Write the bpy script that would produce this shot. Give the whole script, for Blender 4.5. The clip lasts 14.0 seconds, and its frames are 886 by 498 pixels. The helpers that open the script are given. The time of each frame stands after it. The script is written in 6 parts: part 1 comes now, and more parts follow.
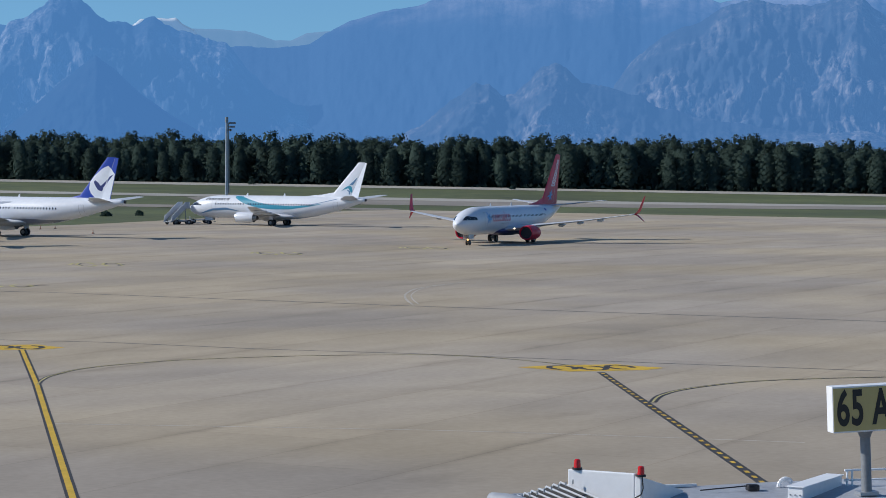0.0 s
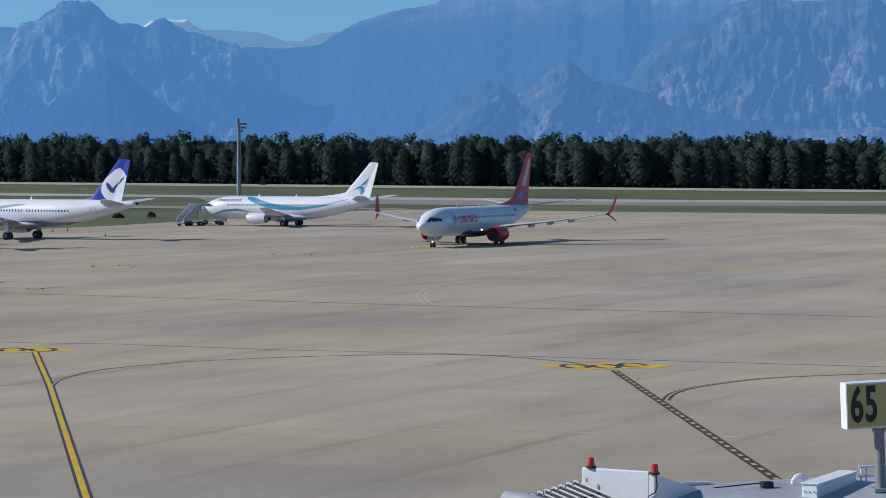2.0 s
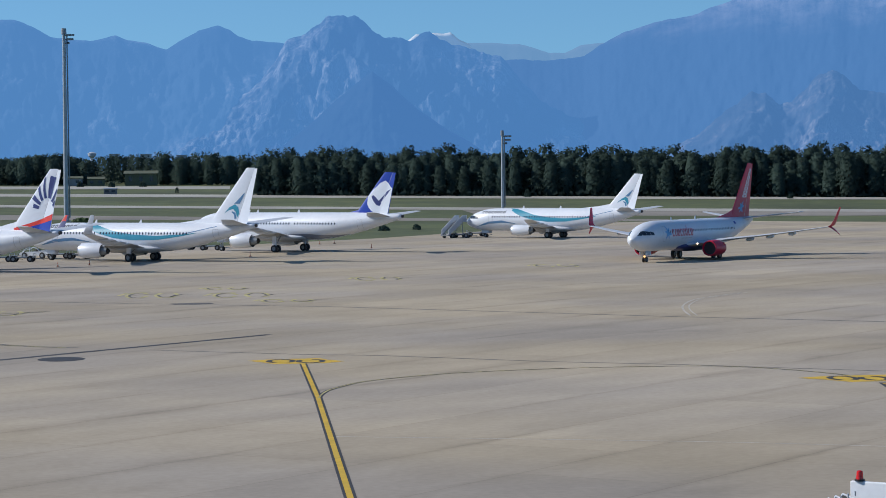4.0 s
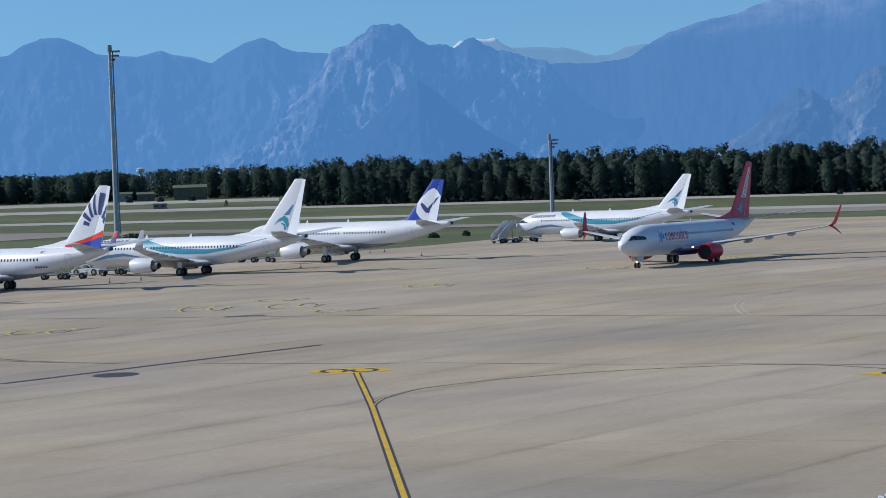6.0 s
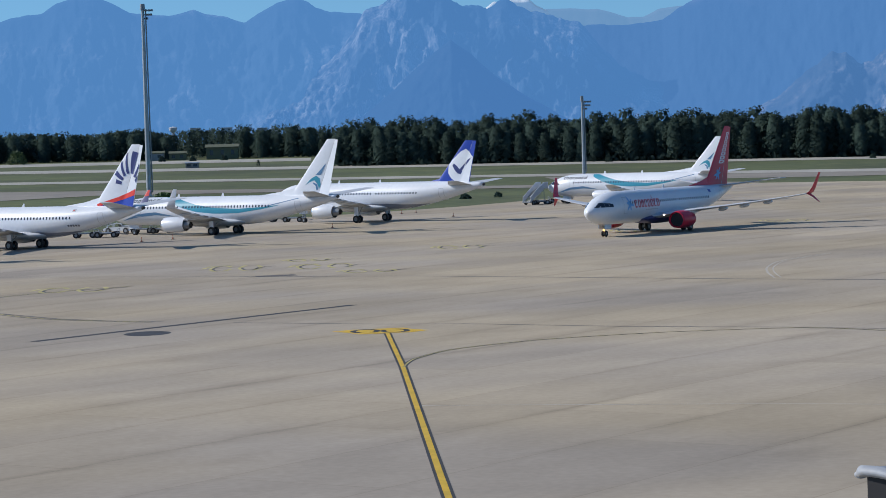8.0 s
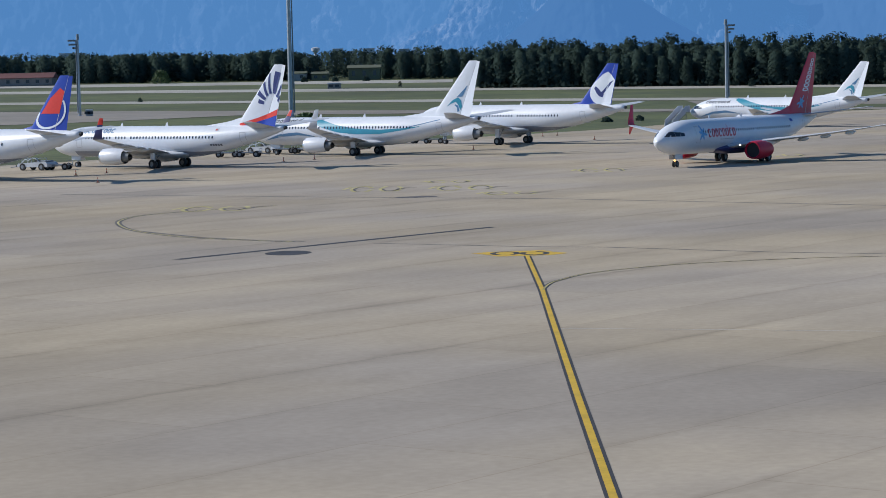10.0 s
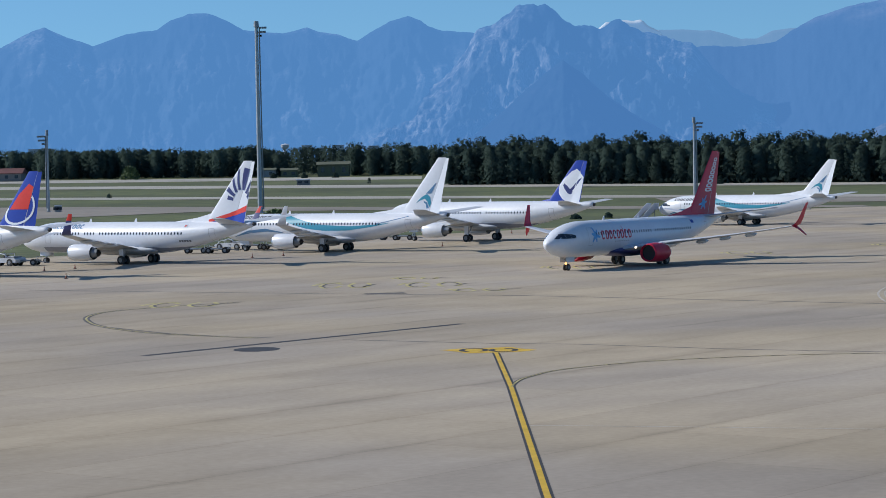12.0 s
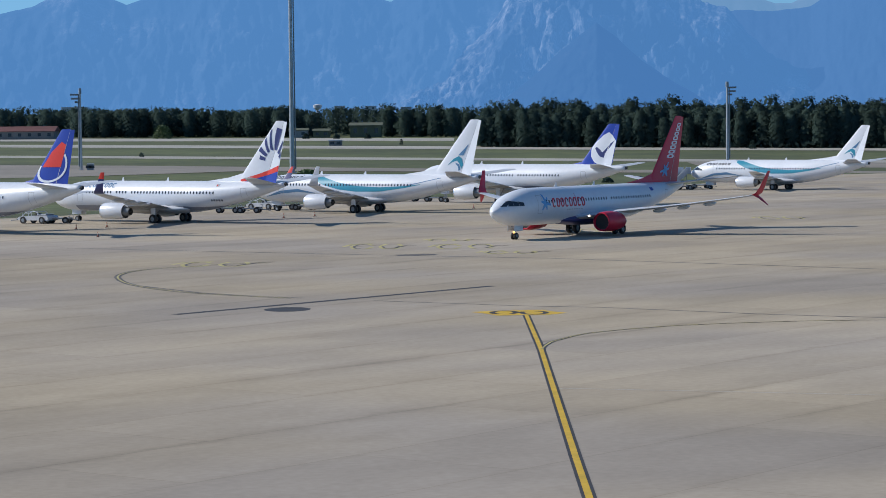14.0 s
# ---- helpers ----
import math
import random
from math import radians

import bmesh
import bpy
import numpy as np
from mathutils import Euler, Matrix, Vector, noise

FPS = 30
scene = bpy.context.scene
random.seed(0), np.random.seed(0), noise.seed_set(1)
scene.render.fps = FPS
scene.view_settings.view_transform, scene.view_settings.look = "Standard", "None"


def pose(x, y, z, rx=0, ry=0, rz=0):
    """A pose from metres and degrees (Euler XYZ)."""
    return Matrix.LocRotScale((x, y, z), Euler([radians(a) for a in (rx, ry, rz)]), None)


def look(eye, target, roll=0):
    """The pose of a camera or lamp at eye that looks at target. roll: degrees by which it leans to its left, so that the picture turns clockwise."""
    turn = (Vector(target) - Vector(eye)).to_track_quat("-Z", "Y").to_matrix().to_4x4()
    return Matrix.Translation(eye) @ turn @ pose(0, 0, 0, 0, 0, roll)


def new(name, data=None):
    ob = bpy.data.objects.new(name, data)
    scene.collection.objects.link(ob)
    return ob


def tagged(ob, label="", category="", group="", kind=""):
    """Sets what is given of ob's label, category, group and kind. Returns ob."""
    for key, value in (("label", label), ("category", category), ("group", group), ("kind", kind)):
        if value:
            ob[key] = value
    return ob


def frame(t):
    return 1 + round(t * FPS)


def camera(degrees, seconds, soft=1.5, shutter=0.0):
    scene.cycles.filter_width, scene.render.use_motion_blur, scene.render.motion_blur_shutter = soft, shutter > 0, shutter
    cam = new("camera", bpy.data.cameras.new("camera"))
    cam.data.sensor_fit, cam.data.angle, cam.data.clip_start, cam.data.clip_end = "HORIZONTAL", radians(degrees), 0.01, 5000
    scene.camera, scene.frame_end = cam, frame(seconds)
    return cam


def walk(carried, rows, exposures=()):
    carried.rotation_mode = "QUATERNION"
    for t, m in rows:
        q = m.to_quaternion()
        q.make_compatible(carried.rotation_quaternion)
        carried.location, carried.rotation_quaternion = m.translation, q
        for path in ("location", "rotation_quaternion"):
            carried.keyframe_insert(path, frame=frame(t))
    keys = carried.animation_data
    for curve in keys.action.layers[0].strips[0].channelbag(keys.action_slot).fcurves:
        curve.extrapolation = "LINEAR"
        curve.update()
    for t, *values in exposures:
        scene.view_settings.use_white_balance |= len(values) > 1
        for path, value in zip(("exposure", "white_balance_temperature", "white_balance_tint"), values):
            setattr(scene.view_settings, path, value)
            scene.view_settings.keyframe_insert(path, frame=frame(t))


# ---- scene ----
cam = camera(19.77, 14.0, soft=0.75)
EYE = Vector((0, 0, 11.55))
# seconds, heading to the right of +y, tilt up, lean to the left (degrees)
GAZE = [
    (0.0, 10.78, -2, 0.27), (0.5, 10.966, -1.867, 0.176), (0.8, 11.114, -1.685, 0.016), (1.0, 11.205, -1.652, 0.06), (1.5, 11.006, -1.689, 0.197),
    (1.8, 10.696, -1.849, -0.006), (2.0, 10.506, -2.015, -0.177), (2.3, 10.727, -1.834, -0.147), (2.5, 10.825, -1.797, -0.012), (2.8, 11.179, -1.501, -0.093),
    (3.0, 10.438, -1.81, -0.339), (3.2, 9.771, -2.106, -0.653), (3.3, 9.409, -2.002, -0.705), (3.5, 8.128, -1.304, -0.584), (3.7, 6.517, -1.649, -0.412),
    (3.8, 5.871, -1.633, -0.282), (4.0, 4.55, -1.714, -0.581), (4.2, 4.63, -0.968, -0.964), (6.3, 3.247, -1.872, -2.353), (6.5, 3.044, -2.145, -2.249),
    (7.0, 3.061, -2.231, -2.154), (7.2, 3.16, -2.29, -2.057), (9.3, 1.136, -2.74, -0.871), (9.5, 0.862, -3.358, -0.761), (9.7, 0.268, -4.138, -0.925),
    (10.0, -0.529, -4.063, -1.34), (10.2, -1.312, -3.526, -1.249), (10.3, -1.605, -3.32, -1.351), (10.5, -1.083, -2.841, -1.48), (10.7, -0.328, -2.279, -1.332),
    (10.8, -0.011, -2.197, -1.209), (11.0, 0.004, -1.838, -1.227), (11.5, 0.006, -1.838, -1.122), (12.0, 0.222, -1.901, -1.179), (12.5, 0.003, -1.999, -0.896),
    (12.8, -0.206, -2.28, -0.885), (13.0, -0.189, -2.367, -0.911), (13.5, -0.203, -2.641, -0.7), (14.0, -0.497, -2.749, -0.628)]


def gaze(yaw, tilt, lean):
    a, b = radians(yaw), radians(tilt)
    return look(EYE, EYE + 100 * Vector((math.sin(a) * math.cos(b), math.cos(a) * math.cos(b), math.sin(b))), lean)


walk(cam, [(t, gaze(y, p, r)) for t, y, p, r in GAZE], [(0.0, -0.17), (3.0, -0.16), (4.2, -0.09), (14.0, -0.09)])

# ---- world, sun, exposure ----
SUN = Vector((-0.82, 0.17, 0.53)).normalized()
world = bpy.data.worlds.new("sky")
scene.world = world
world.use_nodes = True
wn, wl = world.node_tree.nodes, world.node_tree.links
sky = wn.new("ShaderNodeTexSky")
sky.sky_type, sky.sun_disc = "NISHITA", False
sky.sun_elevation, sky.sun_rotation = math.asin(SUN.z), math.atan2(SUN.x, SUN.y)
sky.air_density, sky.dust_density, sky.ozone_density = 1.0, 0.0, 1.5
# a clear dry sky: its blue reaches down to the ridges
way = wn.new("ShaderNodeTexCoord")
lift = wn.new("ShaderNodeVectorMath")
lift.operation, lift.inputs[1].default_value = "ADD", (0, 0, 0.09)
wl.new(way.outputs["Generated"], lift.inputs[0]), wl.new(lift.outputs[0], sky.inputs["Vector"])
tint = wn.new("ShaderNodeVectorMath")
tint.operation, tint.inputs[1].default_value = "MULTIPLY", (0.64, 1.0, 1.28)
wl.new(sky.outputs[0], tint.inputs[0]), wl.new(tint.outputs[0], wn["Background"].inputs[0])
wn["Background"].inputs[1].default_value = 0.098
sun_data = bpy.data.lights.new("sun", "SUN")
sun_data.energy, sun_data.angle, sun_data.color = 5.0, radians(0.5), (1.0, 0.965, 0.925)
sun = new("sun", sun_data)
sun.matrix_world = look(SUN * 200, (0, 0, 0))
# ---- materials ----
def mat(name, color, rough=0.6, metal=0.0, var=0.12, scale=1.0, bump=0.0, coat=0.0, bump_scale=None, per_object=0.0, tint2=None, emit=0.0):
    """A surface with two scales of variation in tone, and fine relief."""
    m = bpy.data.materials.new(name)
    m.use_nodes = True
    n, l = m.node_tree.nodes, m.node_tree.links
    b = n["Principled BSDF"]
    b.inputs["Roughness"].default_value, b.inputs["Metallic"].default_value = rough, metal
    b.inputs["Coat Weight"].default_value = coat
    co = n.new("ShaderNodeTexCoord")
    tone = None
    for k, (sc, amount) in enumerate(((scale * 0.35, var), (scale * 4.0, var * 0.6))):
        t = n.new("ShaderNodeTexNoise")
        t.inputs["Scale"].default_value, t.inputs["Detail"].default_value = sc, 5
        l.new(co.outputs["Object"], t.inputs["Vector"])
        r = n.new("ShaderNodeMapRange")
        r.inputs[1].default_value, r.inputs[2].default_value = 0.3, 0.7
        r.inputs[3].default_value, r.inputs[4].default_value = 1 - amount, 1 + amount
        l.new(t.outputs[0], r.inputs[0])
        if tone is None:
            tone = r.outputs[0]
        else:
            q = n.new("ShaderNodeMath")
            q.operation = "MULTIPLY"
            l.new(tone, q.inputs[0]), l.new(r.outputs[0], q.inputs[1])
            tone = q.outputs[0]
        last = t
    if per_object:
        oi = n.new("ShaderNodeObjectInfo")
        r = n.new("ShaderNodeMapRange")
        r.inputs[3].default_value, r.inputs[4].default_value = 1 - per_object, 1 + per_object
        l.new(oi.outputs["Random"], r.inputs[0])
        q = n.new("ShaderNodeMath")
        q.operation = "MULTIPLY"
        l.new(tone, q.inputs[0]), l.new(r.outputs[0], q.inputs[1])
        tone = q.outputs[0]
    src = n.new("ShaderNodeMix")
    src.data_type, src.blend_type = "RGBA", "MIX"
    src.inputs[6].default_value = (*color, 1)
    src.inputs[7].default_value = (*(tint2 or color), 1)
    l.new(last.outputs[0], src.inputs[0])
    mul = n.new("ShaderNodeVectorMath")
    mul.operation = "SCALE"
    l.new(src.outputs[2], mul.inputs[0]), l.new(tone, mul.inputs["Scale"])
    l.new(mul.outputs[0], b.inputs["Base Color"])
    if bump:
        t = n.new("ShaderNodeTexNoise")
        t.inputs["Scale"].default_value, t.inputs["Detail"].default_value = bump_scale or scale * 8, 6
        l.new(co.outputs["Object"], t.inputs["Vector"])
        bp = n.new("ShaderNodeBump")
        bp.inputs["Strength"].default_value, bp.inputs["Distance"].default_value = bump, 0.02
        l.new(t.outputs[0], bp.inputs["Height"]), l.new(bp.outputs[0], b.inputs["Normal"])
    if emit:
        b.inputs["Emission Color"].default_value = (*color, 1)
        b.inputs["Emission Strength"].default_value = emit
    return m


def leafy(m):
    """Lets part of the light through the leaves."""
    n, l = m.node_tree.nodes, m.node_tree.links
    b, out = n["Principled BSDF"], n["Material Output"]
    tr, mx = n.new("ShaderNodeBsdfTranslucent"), n.new("ShaderNodeMixShader")
    mx.inputs[0].default_value = 0.45
    l.new(b.inputs["Base Color"].links[0].from_socket, tr.inputs["Color"])
    l.new(b.outputs[0], mx.inputs[1]), l.new(tr.outputs[0], mx.inputs[2]), l.new(mx.outputs[0], out.inputs["Surface"])


WHITE = mat("white aircraft paint", (0.665, 0.69, 0.73), 0.35, var=0.045, scale=0.5, coat=0.1)
SILVER_BELLY = mat("grey belly paint", (0.22, 0.24, 0.30), 0.35, var=0.06, scale=0.6, coat=0.2)
GREY_PAINT = mat("wing grey paint", (0.50, 0.52, 0.55), 0.38, var=0.06, scale=0.8)
METAL = mat("bare metal", (0.62, 0.62, 0.64), 0.28, 0.9, var=0.08)
DARK = mat("near-black for shaded hollows and dark parts", (0.015, 0.015, 0.017), 0.6, var=0.2)
GLASS_DARK = mat("dark window glass", (0.03, 0.04, 0.055), 0.12, var=0.1)
RUBBER = mat("tyre rubber", (0.022, 0.022, 0.024), 0.75, var=0.25, scale=3)
RED = mat("red livery paint", (0.52, 0.010, 0.040), 0.4, var=0.05)
ORANGE_RED = mat("orange red livery paint", (0.62, 0.04, 0.025), 0.4, var=0.05)
BLUE = mat("royal blue livery paint", (0.008, 0.040, 0.31), 0.4, var=0.05)
NAVY = mat("navy livery paint", (0.035, 0.045, 0.16), 0.4, var=0.05)
SKY_BLUE = mat("light blue livery paint", (0.10, 0.33, 0.62), 0.4, var=0.05)
TEAL = mat("teal livery paint", (0.035, 0.26, 0.36), 0.4, var=0.05)
STEEL_BLUE = mat("steel blue livery paint", (0.09, 0.20, 0.34), 0.4, var=0.05)
LETTER_GREY = mat("dark grey lettering", (0.10, 0.11, 0.13), 0.4, var=0.05)
LINE_GREY = mat("panel line grey", (0.42, 0.43, 0.45), 0.4, var=0.05)
FAN_METAL = mat("dark fan blades", (0.05, 0.05, 0.055), 0.4, 0.6, var=0.1)
GALV = mat("galvanised steel", (0.36, 0.38, 0.40), 0.45, 0.6, var=0.12, scale=2)
STAIR_GREY = mat("light grey painted steel", (0.48, 0.50, 0.53), 0.5, var=0.1, scale=2)
LAMP_GREY = mat("lamp housing grey", (0.22, 0.24, 0.26), 0.45, 0.3, var=0.1)
YELLOW = mat("worn yellow road paint", (0.57, 0.36, 0.022), 0.65, var=0.16, scale=1.5, bump=0.2)
FADED_YELLOW = mat("faded yellow road paint", (0.40, 0.345, 0.14), 0.75, var=0.3, scale=1.0)
BLACK_PAINT = mat("black road paint", (0.04, 0.036, 0.034), 0.7, var=0.2, scale=1.5)
FADED_WHITE = mat("faded white road paint", (0.40, 0.36, 0.30), 0.75, var=0.25, scale=1.2)
SEALANT = mat("bitumen joint sealant", (0.10, 0.088, 0.075), 0.7, var=0.3, scale=1)
BARK = mat("pine bark", (0.09, 0.06, 0.04), 0.9, var=0.25, scale=2, bump=0.4)
LEAF = mat("pine foliage", (0.054, 0.084, 0.074), 1.0, var=0.16, scale=0.5, per_object=0.22, tint2=(0.062, 0.094, 0.076))
LEAF.node_tree.nodes["Principled BSDF"].inputs["Specular IOR Level"].default_value = 0.05
leafy(LEAF)
LEAF_LIGHT = mat("lighter scrub foliage", (0.06, 0.10, 0.03), 0.7, var=0.35, scale=0.6, per_object=0.2)
RAMP_WHITE = mat("white enamelled steel", (0.74, 0.75, 0.76), 0.4, var=0.06, scale=1.5, bump=0.05)
RAMP_GREY = mat("weathered grey rubber canopy", (0.05, 0.05, 0.05), 0.75, var=0.2, scale=3, bump=0.3)
ROOF_GREY = mat("weathered grey roof sheet", (0.33, 0.35, 0.38), 0.6, var=0.18, scale=1.5, bump=0.15)
BEACON = mat("red beacon plastic", (0.55, 0.012, 0.015), 0.2, var=0.05)
SIGN_YELLOW = mat("dull yellow sign face", (0.50, 0.40, 0.16), 0.5, var=0.06, scale=2)
POST_GREY = mat("dull weathered zinc", (0.20, 0.21, 0.22), 0.6, 0.3, var=0.15, scale=3)
BLACK = mat("black lettering", (0.012, 0.012, 0.012), 0.5, var=0.1)
TILE_RED = mat("red roof tiles", (0.13, 0.05, 0.045), 0.85, var=0.2, scale=0.6)
PLASTER = mat("weathered plaster", (0.19, 0.185, 0.18), 0.85, var=0.12, scale=0.4)
OLIVE = mat("olive sheet roof", (0.10, 0.11, 0.07), 0.8, var=0.15, scale=0.4)
CONE_RED = mat("orange cone plastic", (0.30, 0.08, 0.04), 0.5, var=0.1)
GLOW = mat("lit landing lamp", (1.0, 0.80, 0.55), 0.3, emit=5.0)
GLOW_RED = mat("lit nose lamp", (1.0, 0.55, 0.2), 0.3, emit=2.0)


def ground_mats():
    """Concrete in slabs at the apron's own angle, grass with dry patches, pale runway concrete."""
    m = bpy.data.materials.new("apron concrete")
    m.use_nodes = True
    n, l = m.node_tree.nodes, m.node_tree.links
    b = n["Principled BSDF"]
    b.inputs["Roughness"].default_value = 0.82
    b.inputs["Specular IOR Level"].default_value = 0.03
    co = n.new("ShaderNodeTexCoord")
    rot = n.new("ShaderNodeMapping")
    rot.inputs["Rotation"].default_value = (0, 0, radians(-53))
    rot.inputs["Location"].default_value = (0, 0.25, 0)
    l.new(co.outputs["Object"], rot.inputs["Vector"])
    br = n.new("ShaderNodeTexBrick")
    br.offset, br.squash = 0.37, 1.0
    br.inputs["Color1"].default_value = (0.93, 0.93, 0.94, 1)
    br.inputs["Color2"].default_value = (1.06, 1.055, 1.05, 1)
    br.inputs["Mortar"].default_value = (0.84, 0.82, 0.80, 1)
    br.inputs["Scale"].default_value = 1.0
    br.inputs["Mortar Size"].default_value, br.inputs["Mortar Smooth"].default_value = 0.06, 0.8
    br.inputs["Brick Width"].default_value, br.inputs["Row Height"].default_value = 23.0, 7.15
    l.new(rot.outputs[0], br.inputs["Vector"])
    tone = None
    # broad stains, streaks along the lanes, fine grain
    for sc, st, lo, hi in ((0.022, (0.8, 1, 1), 0.89, 1.11), (0.07, (0.4, 1.1, 1), 0.91, 1.09), (0.30, (0.5, 1, 1), 0.94, 1.06), (2.5, (1, 1, 1), 0.95, 1.05)):
        mp = n.new("ShaderNodeMapping")
        mp.inputs["Scale"].default_value = st
        l.new(rot.outputs[0], mp.inputs["Vector"])
        t = n.new("ShaderNodeTexNoise")
        t.inputs["Scale"].default_value, t.inputs["Detail"].default_value = sc, 6
        l.new(mp.outputs[0], t.inputs["Vector"])
        r = n.new("ShaderNodeMapRange")
        r.inputs[1].default_value, r.inputs[2].default_value = 0.32, 0.68
        r.inputs[3].default_value, r.inputs[4].default_value = lo, hi
        l.new(t.outputs[0], r.inputs[0])
        if tone is None:
            tone = r.outputs[0]
        else:
            q = n.new("ShaderNodeMath")
            q.operation = "MULTIPLY"
            l.new(tone, q.inputs[0]), l.new(r.outputs[0], q.inputs[1])
            tone = q.outputs[0]
    # dark ragged seams between the paving lanes, and oil stains
    sep = n.new("ShaderNodeSeparateXYZ")
    l.new(rot.outputs[0], sep.inputs[0])

    def grain(scale, stretch):
        mp = n.new("ShaderNodeMapping")
        mp.inputs["Scale"].default_value = stretch
        l.new(rot.outputs[0], mp.inputs["Vector"])
        t = n.new("ShaderNodeTexNoise")
        t.inputs["Scale"].default_value, t.inputs["Detail"].default_value = scale, 5
        l.new(mp.outputs[0], t.inputs["Vector"])
        return t.outputs[0]

    def ramp(value, a, b, lo, hi):
        r = n.new("ShaderNodeMapRange")
        for i, q in enumerate((a, b, lo, hi)):
            r.inputs[i + 1].default_value = q
        l.new(value, r.inputs[0])
        return r.outputs[0]

    def calc(op, a, b):
        q = n.new("ShaderNodeMath")
        q.operation = op
        l.new(a, q.inputs[0])
        if isinstance(b, float):
            q.inputs[1].default_value = b
        else:
            l.new(b, q.inputs[1])
        return q.outputs[0]
    wob = calc("ADD", sep.outputs[1], ramp(grain(0.35, (1, 1, 1)), 0.2, 0.8, -0.45, 0.45))
    gap = calc("PINGPONG", wob, 3.575)
    seam = calc("MULTIPLY", ramp(gap, 0.03, 0.55, 1.0, 0.0), ramp(grain(0.12, (0.5, 1, 1)), 0.46, 0.70, 0.0, 0.20))
    smear = calc("MULTIPLY", ramp(gap, 0.0, 1.8, 1.0, 0.0), ramp(grain(0.07, (0.6, 1, 1)), 0.46, 0.66, 0.0, 0.11))
    oil = ramp(grain(0.16, (0.55, 1, 1)), 0.63, 0.75, 0.0, 0.14)
    dirt = calc("ADD", calc("ADD", seam, smear), oil)
    inv = n.new("ShaderNodeMath")
    inv.operation, inv.inputs[0].default_value = "SUBTRACT", 1.0
    l.new(dirt, inv.inputs[1])
    tone = calc("MULTIPLY", tone, inv.outputs[0])
    hue = n.new("ShaderNodeTexNoise")
    hue.inputs["Scale"].default_value = 0.03
    l.new(rot.outputs[0], hue.inputs["Vector"])
    mix = n.new("ShaderNodeMix")
    mix.data_type = "RGBA"
    mix.inputs[6].default_value, mix.inputs[7].default_value = (0.390, 0.330, 0.243, 1), (0.344, 0.303, 0.252, 1)
    l.new(ramp(hue.outputs[0], 0.38, 0.62, 0.0, 1.0), mix.inputs[0])
    mm = n.new("ShaderNodeMix")
    mm.data_type, mm.blend_type = "RGBA", "MULTIPLY"
    mm.inputs[0].default_value = 0.85
    l.new(mix.outputs[2], mm.inputs[6]), l.new(br.outputs["Color"], mm.inputs[7])
    sc = n.new("ShaderNodeVectorMath")
    sc.operation = "SCALE"
    l.new(mm.outputs[2], sc.inputs[0]), l.new(tone, sc.inputs["Scale"])
    l.new(sc.outputs[0], b.inputs["Base Color"])
    grass = mat("airfield grass", (0.051, 0.080, 0.017), 0.95, var=0.34, scale=0.06, tint2=(0.088, 0.090, 0.030))
    strip = mat("pale runway concrete", (0.345, 0.325, 0.28), 0.85, var=0.16, scale=0.1)
    taxi = mat("weathered taxiway asphalt", (0.225, 0.20, 0.165), 0.85, var=0.15, scale=0.08)
    return m, grass, strip, taxi


CONCRETE, GRASS, STRIP, TAXIWAY = ground_mats()


# ---- builders ----
def part(name, bm, material, parent=None, label="", smooth=False):
    me = bpy.data.meshes.new(name)
    bm.normal_update()
    bm.to_mesh(me)
    bm.free()
    me.materials.append(material)
    if smooth:
        me.polygons.foreach_set("use_smooth", [True] * len(me.polygons))
        if smooth != "all":
            me.set_sharp_from_angle(angle=radians(40))
    ob = new(name, me)
    if parent:
        ob.parent = parent
    if label:
        tagged(ob, label)
    return ob


def thing(name, m, label, category, group=""):
    ob = new(name)
    ob.empty_display_size = 0.3
    ob.matrix_basis = m
    return tagged(ob, label, category, group)


def box(bm, x0, x1, y0, y1, z0, z1, bevel=0.0):
    r = bmesh.ops.create_cube(bm, size=1, matrix=Matrix.LocRotScale(((x0 + x1) / 2, (y0 + y1) / 2, (z0 + z1) / 2), None, (x1 - x0, y1 - y0, z1 - z0)))
    if bevel:
        es = list({e for v in r["verts"] for e in v.link_edges})
        bmesh.ops.bevel(bm, geom=es, offset=bevel, segments=2, affect="EDGES", profile=0.5)
    return bm


def tube(bm, a, b, r0, r1=None, seg=10, caps=True):
    a, b = Vector(a), Vector(b)
    d = b - a
    m = Matrix.Translation((a + b) / 2) @ d.to_track_quat("Z", "Y").to_matrix().to_4x4()
    bmesh.ops.create_cone(bm, cap_ends=caps, segments=seg, radius1=r0, radius2=r0 if r1 is None else r1, depth=d.length, matrix=m)
    return bm


def loft(bm, rings, close=True, cap=True):
    """Rings of equal length, joined one to the next."""
    rows = [[bm.verts.new(p) for p in ring] for ring in rings]
    k = len(rows[0])
    for a, b in zip(rows, rows[1:]):
        for i in range(k if close else k - 1):
            bm.faces.new((a[i], a[(i + 1) % k], b[(i + 1) % k], b[i]))
    if cap:
        bm.faces.new(rows[0]), bm.faces.new(rows[-1])
    bmesh.ops.recalc_face_normals(bm, faces=bm.faces[:])
    return bm


def sheet(bm, low, high, put, n=3):
    """A skin between two lines of (u, v), laid on a surface by put(u, v)."""
    rows = []
    for k in range(n + 1):
        f = k / n
        rows.append([bm.verts.new(put(a[0] + (b[0] - a[0]) * f, a[1] + (b[1] - a[1]) * f)) for a, b in zip(low, high)])
    for a, b in zip(rows, rows[1:]):
        for i in range(len(a) - 1):
            bm.faces.new((a[i], a[i + 1], b[i + 1], b[i]))
    return bm


def lerp_line(pts, xs):
    return [(x, float(np.interp(x, [p[0] for p in pts], [p[1] for p in pts]))) for x in xs]
